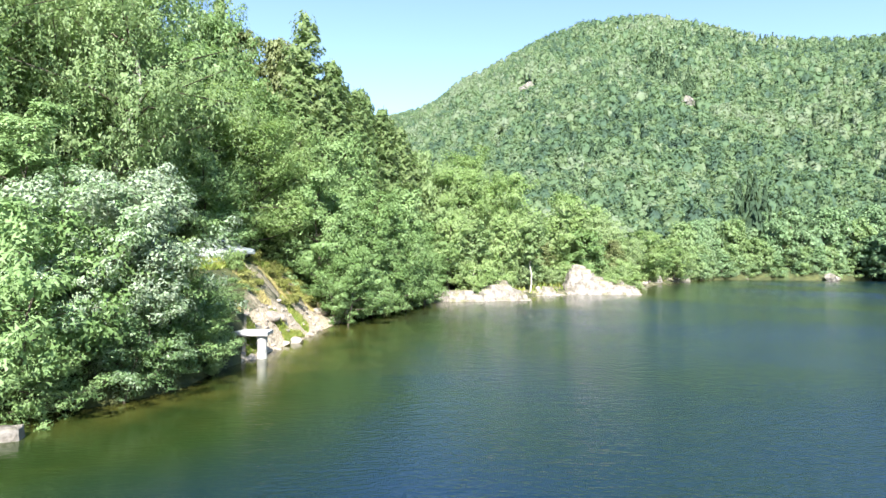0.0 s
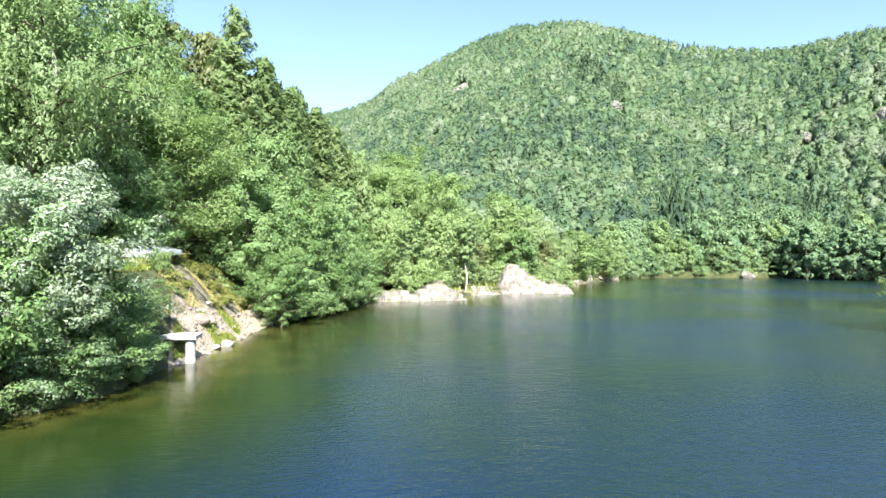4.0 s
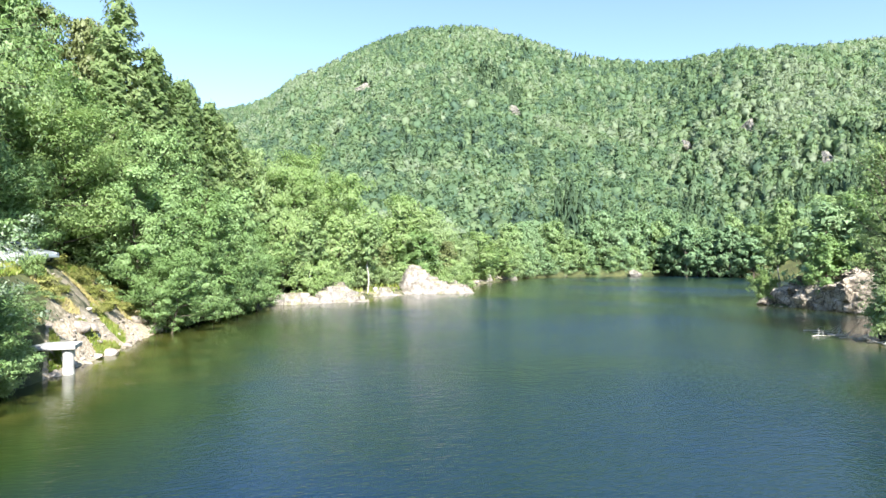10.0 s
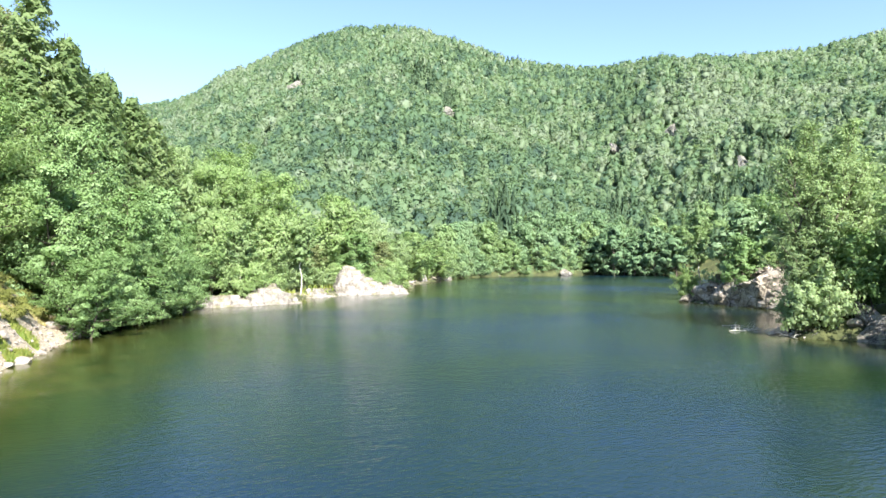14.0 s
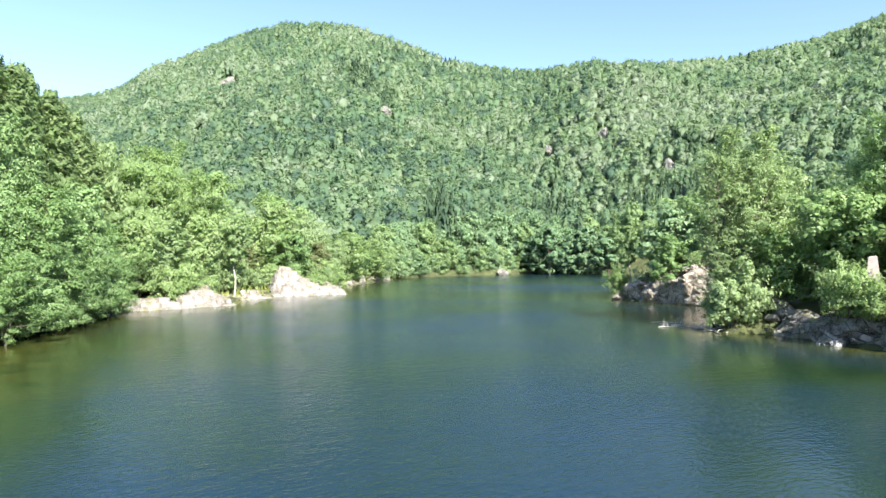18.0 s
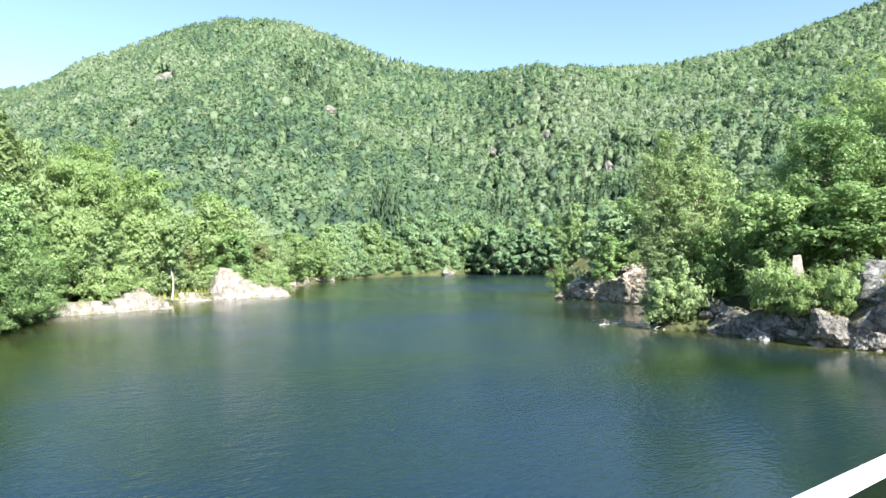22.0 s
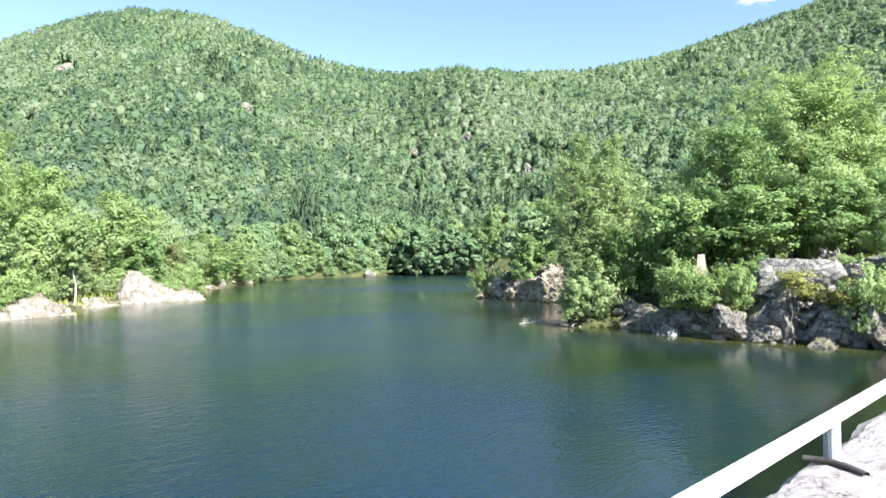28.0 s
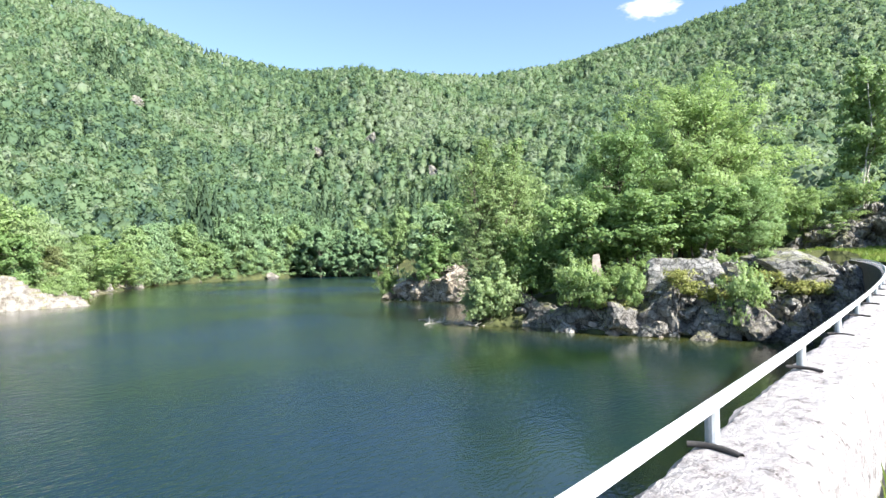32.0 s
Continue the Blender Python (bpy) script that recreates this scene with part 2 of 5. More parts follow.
def ground_material():
    m, nt, p = base_mat("ground_soil")
    at = nt.nodes.new("ShaderNodeAttribute")
    at.attribute_name = "bare"
    co = where(nt)
    n1 = node(nt, "ShaderNodeTexNoise", Scale=0.5, Detail=8.0, Roughness=0.65)
    n2 = node(nt, "ShaderNodeTexNoise", Scale=6.0, Detail=5.0)
    nt.links.new(co, n1.inputs["Vector"])
    nt.links.new(co, n2.inputs["Vector"])
    wood_f = nt.nodes.new("ShaderNodeMapRange")
    wood_f.inputs[1].default_value, wood_f.inputs[2].default_value, wood_f.inputs[3].default_value, wood_f.inputs[4].default_value = -0.6, -0.1, 1.0, 0.0
    nt.links.new(at.outputs["Fac"], wood_f.inputs[0])
    floor_c = ramp(nt, n1.outputs[0], ((0.3, (0.03, 0.034, 0.013)), (0.5, (0.06, 0.07, 0.022)), (0.7, (0.12, 0.125, 0.04))))
    bare_c = ramp(nt, n2.outputs[0], ((0.3, (0.20, 0.155, 0.095)), (0.5, (0.40, 0.33, 0.24)), (0.7, (0.55, 0.48, 0.38))))
    f = nt.nodes.new("ShaderNodeMath")
    f.operation = 'ADD'
    nt.links.new(at.outputs["Fac"], f.inputs[0])
    nt.links.new(n1.outputs[0], f.inputs[1])
    fr = nt.nodes.new("ShaderNodeMapRange")
    fr.inputs[1].default_value, fr.inputs[2].default_value = 0.85, 1.1
    nt.links.new(f.outputs[0], fr.inputs[0])
    nt.links.new(mixc(nt, fr.outputs[0], mixc(nt, wood_f.outputs[0], floor_c, (0.07, 0.12, 0.045)), bare_c), p.inputs["Base Color"])
    p.inputs["Roughness"].default_value = 0.95
    b = nt.nodes.new("ShaderNodeBump")
    b.inputs["Strength"].default_value, b.inputs["Distance"].default_value = 0.8, 0.15
    nt.links.new(n2.outputs[0], b.inputs["Height"])
    nt.links.new(b.outputs[0], p.inputs["Normal"])
    return m


def water_material():
    """Dark green lake: ripples of two sizes, calmer in the shelter of the bank; the bed shows in the shallows. Green
    reflections of banks and hills are put into the base colour.
    """
    m, nt, p = base_mat("lake_water")
    shallow = nt.nodes.new("ShaderNodeAttribute")
    shallow.attribute_name = "shallow"
    calm = nt.nodes.new("ShaderNodeAttribute")
    calm.attribute_name = "calm"
    co = where(nt)
    bed = node(nt, "ShaderNodeTexNoise", Scale=0.4, Detail=5.0)
    nt.links.new(co, bed.inputs["Vector"])
    bed_c = ramp(nt, bed.outputs[0], ((0.35, (0.032, 0.038, 0.008)), (0.6, (0.09, 0.084, 0.018))))
    # greens the base colour along the banks, standing in for reflected trees
    bank_reflect = nt.nodes.new("ShaderNodeAttribute")
    bank_reflect.attribute_name = "bank_reflect"
    # noise patches of green in the base colour stand in for reflected hills
    hill_reflect = node(nt, "ShaderNodeTexNoise", Scale=0.03, Detail=3.0)
    nt.links.new(co, hill_reflect.inputs["Vector"])
    hill_fac = nt.nodes.new("ShaderNodeMapRange")
    hill_fac.inputs[1].default_value, hill_fac.inputs[2].default_value = 0.42, 0.60
    nt.links.new(hill_reflect.outputs[0], hill_fac.inputs[0])
    deep = mixc(nt, hill_fac.outputs[0], (0.002, 0.016, 0.046), (0.006, 0.020, 0.010))
    deep = mixc(nt, bank_reflect.outputs["Fac"], deep, (0.014, 0.031, 0.007))
    nt.links.new(mixc(nt, shallow.outputs["Fac"], deep, bed_c), p.inputs["Base Color"])
    p.inputs["Roughness"].default_value = 0.1
    p.inputs["IOR"].default_value = 1.333
    p.inputs["Specular IOR Level"].default_value = 0.62
    mp = nt.nodes.new("ShaderNodeMapping")
    mp.inputs["Rotation"].default_value = (0, 0, radians(-28))
    mp.inputs["Scale"].default_value = (1.0, 2.2, 1.0)
    nt.links.new(co, mp.inputs[0])
    w1 = node(nt, "ShaderNodeTexNoise", Scale=2.5, Detail=2.0, Roughness=0.5)
    w2 = node(nt, "ShaderNodeTexNoise", Scale=0.7, Detail=2.0)
    gust = node(nt, "ShaderNodeTexNoise", Scale=0.035, Detail=2.0)
    nt.links.new(mp.outputs[0], w1.inputs["Vector"])
    nt.links.new(mp.outputs[0], w2.inputs["Vector"])
    nt.links.new(co, gust.inputs["Vector"])
    h = nt.nodes.new("ShaderNodeMath")
    h.operation = 'MULTIPLY_ADD'
    nt.links.new(w2.outputs[0], h.inputs[0])
    h.inputs[1].default_value = 0.9
    nt.links.new(w1.outputs[0], h.inputs[2])
    g = nt.nodes.new("ShaderNodeMapRange")
    g.inputs[1].default_value, g.inputs[2].default_value, g.inputs[3].default_value, g.inputs[4].default_value = 0.38, 0.62, 0.45, 1.0
    nt.links.new(gust.outputs[0], g.inputs[0])
    k = nt.nodes.new("ShaderNodeMath")
    k.operation = 'MULTIPLY'
    nt.links.new(g.outputs[0], k.inputs[0])
    nt.links.new(calm.outputs["Fac"], k.inputs[1])
    # a constant tilt towards the dam is added so the ripples mirror higher sky
    lean = nt.nodes.new("ShaderNodeVectorMath")
    lean.operation = 'DOT_PRODUCT'
    lean.inputs[1].default_value = (0.46, 0.84, 0.0)
    nt.links.new(co, lean.inputs[0])
    hl = nt.nodes.new("ShaderNodeMath")
    hl.operation = 'ADD'
    nt.links.new(h.outputs[0], hl.inputs[0])
    nt.links.new(lean.outputs["Value"], hl.inputs[1])
    b = nt.nodes.new("ShaderNodeBump")
    b.inputs["Distance"].default_value = 0.072
    nt.links.new(k.outputs[0], b.inputs["Strength"])
    nt.links.new(hl.outputs[0], b.inputs["Height"])
    nt.links.new(b.outputs[0], p.inputs["Normal"])
    return m


GROUND = ground_material()
WATER = water_material()

# ---------------------------------------------------------------- mesh helpers
rng = np.random.default_rng(7)


def mesh_of(name, verts, faces, material, smooth=False, attrs=None, normals=None):
    """A mesh from arrays: verts (n,3), faces (m,3) or (m,4); normals (n,3) soften the shading of foliage."""
    verts = np.asarray(verts, np.float32)
    faces = np.asarray(faces, np.int32)
    k = faces.shape[1]
    me = bpy.data.meshes.new(name)
    me.vertices.add(len(verts))
    me.vertices.foreach_set("co", verts.ravel())
    me.loops.add(faces.size)
    me.loops.foreach_set("vertex_index", faces.ravel())
    me.polygons.add(len(faces))
    me.polygons.foreach_set("loop_start", np.arange(0, faces.size, k, dtype=np.int32))
    me.polygons.foreach_set("loop_total", np.full(len(faces), k, np.int32))
    me.polygons.foreach_set("use_smooth", np.full(len(faces), smooth))
    for an, av in (attrs or {}).items():
        a = me.attributes.new(an, 'FLOAT', 'POINT')
        a.data.foreach_set("value", np.asarray(av, np.float32))
    me.materials.append(material)
    me.update()
    me.validate()
    if normals is not None:
        me.polygons.foreach_set("use_smooth", np.full(len(faces), True))
        a = me.attributes.new("custom_normal", 'FLOAT_VECTOR', 'POINT')
        a.data.foreach_set("vector", np.asarray(normals, np.float32).ravel())
        me.update()
    return me


def part(name, data, material, parent, label=""):
    """One mesh object under a thing or a part; data is a bmesh or a mesh."""
    if isinstance(data, bmesh.types.BMesh):
        me = bpy.data.meshes.new(name)
        data.to_mesh(me)
        data.free()
        me.materials.append(material)
        data = me
    ob = new(name, data)
    ob.parent = parent
    if label:
        tagged(ob, label)
    return ob


def thing(name, x, y, z, label, category, group="", rz=0, kind=""):
    ob = new(name)
    ob.empty_display_size = 0.3
    ob.matrix_world = pose(x, y, z, 0, 0, rz)
    return tagged(ob, label, category, group, kind)


def box(bm, cx, cy, cz, sx, sy, sz, bevel=0.0, m=None):
    r = bmesh.ops.create_cube(bm, size=1.0, matrix=(m or Matrix()) @ Matrix.Translation((cx, cy, cz)) @ Matrix.Diagonal((sx, sy, sz, 1)))
    if bevel:
        es = list({e for v in r["verts"] for e in v.link_edges})
        bmesh.ops.bevel(bm, geom=es, offset=bevel, segments=2, affect='EDGES', profile=0.6)
    return bm


def tube(points, radii, sides=6):
    """A tapered tube along points, as verts and quads."""
    P = np.asarray(points, float)
    n = len(P)
    T = np.gradient(P, axis=0)
    T /= np.linalg.norm(T, axis=1)[:, None] + 1e-9
    ref = np.where(np.abs(T[:, 2:3]) > 0.9, [[1.0, 0, 0]], [[0, 0, 1.0]])
    U = np.cross(T, ref)
    U /= np.linalg.norm(U, axis=1)[:, None] + 1e-9
    V = np.cross(T, U)
    a = np.arange(sides) * 2 * np.pi / sides
    ring = U[:, None] * np.cos(a)[None, :, None] + V[:, None] * np.sin(a)[None, :, None]
    verts = (P[:, None] + ring * np.asarray(radii)[:, None, None]).reshape(-1, 3)
    i, j = np.meshgrid(np.arange(n - 1), np.arange(sides), indexing="ij")
    q = np.stack([i * sides + j, i * sides + (j + 1) % sides, (i + 1) * sides + (j + 1) % sides, (i + 1) * sides + j], -1).reshape(-1, 4)
    return verts, q


def join(parts):
    vs, fs, o = [], [], 0
    for v, f in parts:
        vs.append(v)
        fs.append(f + o)
        o += len(v)
    return np.concatenate(vs), np.concatenate(fs)


def unit(v):
    return v / (np.linalg.norm(v, axis=-1, keepdims=True) + 1e-9)


def leaves(C, N, size, aspect=0.6, droop=None, soft=None):
    """Leaf sprays at C, facing N; soft is the normal that each one is shaded with."""
    n = len(C)
    N = unit(N)
    t = rng.normal(size=(n, 3)) if droop is None else droop + rng.normal(size=(n, 3)) * 0.35
    U = unit(np.cross(np.cross(N, t), N))
    V = np.cross(N, U)
    s = (size * rng.uniform(0.6, 1.35, n))[:, None]
    v = np.stack([C - U * s * 0.5 + V * s * 0.4 * aspect, C - U * s * 0.35 - V * s * 0.7 * aspect, C + U * s * 0.55], 1).reshape(-1, 3)
    return v, np.arange(3 * n).reshape(-1, 3), np.repeat(unit(soft), 3, axis=0)


# ---------------------------------------------------------------- the lay of the land
# waterline, counter to the clock from the dam's left end round the lake to its right end
SHORE = np.array([(-34, -0.4), (-27, 9), (-21, 20), (-17.6, 26.2), (-14.8, 28), (-13, 31.6), (-12.8, 36.8), (-12.2, 41.4), (-11.0, 50.4),
                  (-10.1, 62), (-7, 72), (-4.5, 85), (0.7, 92.6), (12.2, 98.6), (15, 108), (22.6, 115), (36.2, 119.3), (40, 128), (46, 150), (70, 183),
                  (76, 192), (94, 212), (119, 224), (137, 222), (156, 230), (184, 208), (225, 165), (205, 120), (150, 100), (100, 92), (76, 84),
                  (73.2, 81), (74.5, 66.5), (84, 57), (72, 50), (54, 46.5), (49.5, 41), (52.9, 37.2), (50.5, 28.6), (52.2, 21.7), (54.1, 16.2), (56, 8.5)], float)


def dam_y(x):
    """The lakeward edge of the dam's crest."""
    return 0.87 + 0.075 * x + 0.0012 * x * x


dx = np.linspace(56, -34, 31)
LAKE = np.concatenate([SHORE, np.stack([dx, dam_y(dx)], 1)[1:-1]])


def shore_distance(X, Y):
    """Distance to the waterline: positive on land, negative on the lake."""
    P = np.stack([X, Y], -1).reshape(-1, 2)
    best = np.full(len(P), 1e9)
    inside = np.zeros(len(P), bool)
    for a, b in zip(LAKE, np.roll(LAKE, -1, 0)):
        ab, ap = b - a, P - a
        t = np.clip((ap @ ab) / (ab @ ab), 0, 1)
        best = np.minimum(best, np.hypot(*(ap - t[:, None] * ab).T))
        cross = ((a[1] > P[:, 1]) != (b[1] > P[:, 1]))
        with np.errstate(divide='ignore', invalid='ignore'):
            xi = a[0] + (P[:, 1] - a[1]) * ab[0] / ab[1]
        inside ^= cross & (P[:, 0] < xi)
    return np.where(inside, -best, best).reshape(X.shape)


def fbm(X, Y, size, octaves=4, seed=0):
    """Smooth noise about zero from summed lattice noise."""
    r = np.random.default_rng(seed)
    out, amp = 0, 1.0
    for o in range(octaves):
        g = r.uniform(-1, 1, (64, 64))
        u, v = X / size + 17.3 * o, Y / size + 5.1 * o
        i, j = np.floor(u).astype(int), np.floor(v).astype(int)
        fu, fv = u - i, v - j
        fu, fv = fu * fu * (3 - 2 * fu), fv * fv * (3 - 2 * fv)
        a, b, c, d = g[i % 64, j % 64], g[(i + 1) % 64, j % 64], g[i % 64, (j + 1) % 64], g[(i + 1) % 64, (j + 1) % 64]
        out = out + amp * ((a * (1 - fu) + b * fu) * (1 - fv) + (c * (1 - fu) + d * fu) * fv)
        amp, size = amp * 0.5, size * 0.5
    return out


# skyline of the mountains by bearing: degrees, elevation in degrees, distance of the crest in metres
SKY_AZ = np.array([-180, -90, -40, -12, -5, -2.7, -0.7, 1.2, 3.9, 8.3, 11.9, 15.5, 18.6, 21.7, 26.2, 29.5, 34.6, 39.8, 46.1, 51.8, 58.4, 67.5, 76, 90, 120, 180])
SKY_EL = np.array([5, 8, 12, 12, 12.3, 12.9, 13.8, 15.5, 16.6, 18.8, 20.0, 20.35, 20.2, 19.3, 17.9, 17.1, 16.5, 17.1, 16.4, 16.2, 17.0, 18.8, 20.4, 20, 8, 5])
CREST = np.array([900, 700, 600, 1000, 1100, 1050, 950, 880, 850, 820, 800, 790, 780, 770, 760, 750, 740, 640, 640, 760, 860, 900, 800, 700, 700, 900])
FOOT = np.interp(SKY_AZ, [-180, -90, -40, -6, 10, 21, 26, 34, 42, 48, 56, 62, 90, 180], [300, 120, 110, 170, 190, 215, 235, 262, 285, 200, 130, 112, 105, 300])
# the bank: its height, and the slope behind it
BANK_AZ = [-180, -90, -60, -19, -16, -14, -11, -8, -5, 2, 10, 20, 40, 44, 48, 55, 60, 66, 72, 78, 84, 120, 180]
BANK_H = [5.3, 5.3, 6.2, 6.3, 5.6, 4.4, 1.8, 1.0, 1.0, 1.2, 1.4, 0.6, 0.5, 1.0, 2.0, 2.2, 3.6, 5.0, 5.6, 6.2, 6.2, 5.3, 5.3]
SLOPE = [0.02, 0.1, 0.35, 0.5, 0.5, 0.5, 0.5, 0.45, 0.35, 0.16, 0.12, 0.1, 0.1, 0.06, 0.06, 0.06, 0.05, 0.05, 0.05, 0.05, 0.05, 0.0, 0.0]


def ground_z(X, Y, sd=None):
    X, Y = np.asarray(X, float), np.asarray(Y, float)
    sd = shore_distance(X, Y) if sd is None else sd
    az, d = np.degrees(np.arctan2(X, Y)), np.hypot(X, Y)
    h = np.interp(az, BANK_AZ, BANK_H)
    s = np.interp(az, BANK_AZ, SLOPE)
    w = np.interp(az, [-60, -12, 0, 50, 60, 80], [5.5, 6, 4, 3, 2.2, 2.0])
    set_back = np.interp(az, [39, 42, 49, 51, 54, 57, 77, 80], [0, 1.6, 1.6, 0, 0.3, 2.3, 2.3, 0]) * (d < 125)
    u = np.clip((sd - set_back) / w, 0, 1)
    land = h * (u * (1.6 - 0.6 * u)) + s * np.clip(sd - w - 6, 0, 90)
    land = land + 0.25 * fbm(X, Y, 5, 3, 3) * np.clip(sd / 3, 0, 1) * (d > 12)
    sunny = np.clip((az + 19.5) / 1.5, 0, 1) * np.clip((-8 - az) / 1.5, 0, 1) * (d < 80)
    land = land + sunny * np.clip(sd / 1.5, 0, 1) * (0.38 * fbm(X, Y, 2.2, 3, 31) + 0.30 * np.abs(fbm(X, Y, 4.5, 2, 33)))
    gully = np.clip((Y - dam_y(X) - 1.2) / 5.0, 0, 1)
    land = np.where((X > 45) & (X < 78) & (Y > dam_y(X) - 0.3), land * gully + 0.3, land)
    foot, crest = np.interp(az, SKY_AZ, FOOT), np.interp(az, SKY_AZ, CREST)
    top = 7 + crest * np.tan(np.radians(np.interp(az, SKY_AZ, SKY_EL))) - 9
    m = np.clip((d - foot) / (crest - foot), 0, 1)
    mount = top * m ** 1.3 - np.clip(d - crest, 0, 600) * 0.35
    mount = mount + fbm(X, Y, 120, 3, 5) * 9 * np.clip(m * 4, 0, 1) * np.clip((1 - m) * 6, 0, 1)
    land = np.where(d > foot, np.maximum(land, mount + 1.0), land)
    return np.where(sd < 0, -np.minimum(0.15 + -sd * 0.45, 6), land)


def build_ground():
    az = np.radians(np.concatenate([np.linspace(-180, -48, 45)[:-1], np.linspace(-48, 96, 330)[:-1], np.linspace(96, 180, 29)]))
    d = np.concatenate([[0.0, 4, 8, 12, 16], np.geomspace(19, 130, 95), np.geomspace(133, 1300, 62), [1800, 2800, 4500]])
    D, Az = np.meshgrid(d, az, indexing="ij")
    X, Y = D * np.sin(Az), D * np.cos(Az)
    sd = shore_distance(X, Y)
    Z = ground_z(X, Y, sd)
    Z = np.where((D < 90) & (Y < dam_y(X) - 0.25) & (X < 80), 5.2, Z)
    Z = np.where((D < 16.5) & (Y > dam_y(X)), -6, Z)
    azd = np.degrees(Az)
    bare = np.clip(1 - sd / 2.6, 0, 1) * 0.55 + 0.45 * ((azd > -20) & (azd < -8) & (sd < 5.2))
    bare = np.where((azd > -2.6) & (azd < 20) & (sd < 4), 0.42, bare)
    bare = np.where((azd > -9.6) & (azd < -2.6), -0.2, bare)
    bare = np.where((D > 180) | (azd > 24) | (azd < -17.6), 0.0, bare)
    bare = np.where(D > 125, np.where(sd > 5, -0.8, bare), bare)
    n, k = D.shape
    i, j = np.meshgrid(np.arange(n - 1), np.arange(k - 1), indexing="ij")
    q = np.stack([i * k + j, i * k + j + 1, (i + 1) * k + j + 1, (i + 1) * k + j], -1).reshape(-1, 4)[:, ::-1]
    me = mesh_of("ground", np.stack([X, Y, Z], -1).reshape(-1, 3), q, GROUND, True, {"bare": bare.ravel()})
    tagged(new("ground", me), "wooded slopes and banks of soil, grass and bare sand round the lake", "ground", kind="structure")


build_ground()


def build_water():
    az = np.radians(np.linspace(-94, 92, 264))
    d = np.concatenate([[0.5, 3, 6, 9], np.geomspace(12, 320, 110)])
    D, Az = np.meshgrid(d, az, indexing="ij")
    X, Y = D * np.sin(Az), D * np.cos(Az)
    sd = shore_distance(X, Y)
    shallow = np.exp(np.minimum(sd, 0) / np.where((X < 2) & (Y > 36), 5.5, 3.0)) * 0.95
    shallow = shallow * np.clip((Y - dam_y(X) - 1) / 8, 0, 1)
    # where the green of reflected trees is put into the water colour
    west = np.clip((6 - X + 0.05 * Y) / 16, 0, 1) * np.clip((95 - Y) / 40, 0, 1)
    bank_reflect = np.maximum(np.exp(np.minimum(sd, 0) / np.where(X > 30, 9.0, 10.0)), west * np.exp(np.minimum(sd + 8, 0) / 9.0))
    calm = np.clip(0.18 + (-sd) / 26, 0.18, 1.0)
    n, k = D.shape
    i, j = np.meshgrid(np.arange(n - 1), np.arange(k - 1), indexing="ij")
    q = np.stack([i * k + j, i * k + j + 1, (i + 1) * k + j + 1, (i + 1) * k + j], -1).reshape(-1, 4)[:, ::-1]
    me = mesh_of("lake_water", np.stack([X, Y, X * 0], -1).reshape(-1, 3), q, WATER, True, {"bank_reflect": bank_reflect.ravel(), "shallow": shallow.ravel(), "calm": calm.ravel()})
    tagged(new("water", me), "dark blue-green lake water ruffled by small ripples", "water", kind="structure")


build_water()


# ---------------------------------------------------------------- the dam
def sweep(xs, profile, material, name):
    """A long solid with one cross-section (offset from the lakeward edge, height) along the dam's curve."""
    pr = np.asarray(profile, float)
    n = len(pr)
    slope = 0.075 + 0.0024 * xs
    nx, ny = -slope / np.hypot(1, slope), 1 / np.hypot(1, slope)
    V = np.stack([xs[:, None] + nx[:, None] * pr[None, :, 0], dam_y(xs)[:, None] + ny[:, None] * pr[None, :, 0], np.broadcast_to(pr[None, :, 1], (len(xs), n))], -1)
    i, j = np.meshgrid(np.arange(len(xs) - 1), np.arange(n), indexing="ij")
    q = np.stack([i * n + j, i * n + (j + 1) % n, (i + 1) * n + (j + 1) % n, (i + 1) * n + j], -1).reshape(-1, 4)
    return mesh_of(name, V.reshape(-1, 3), q, material)


DAM_X = np.linspace(-34, 76, 221)
dam = tagged(new("dam_wall", sweep(DAM_X, [(-0.02, 5.35), (-0.02, -8), (0.3, -8), (0.02, 5.35)][::-1], SHADED_DAM_STONE, "dam_wall")), "stone lake face of the curved dam, coloured dark for its shade", "dam", kind="structure")
road = tagged(new("road", sweep(DAM_X, [(-0.5, 5.25), (-0.5, 5.4), (-4.6, 5.4), (-4.6, 5.25)], ASPHALT, "road")), "grey crest road along the dam", "road", kind="structure")


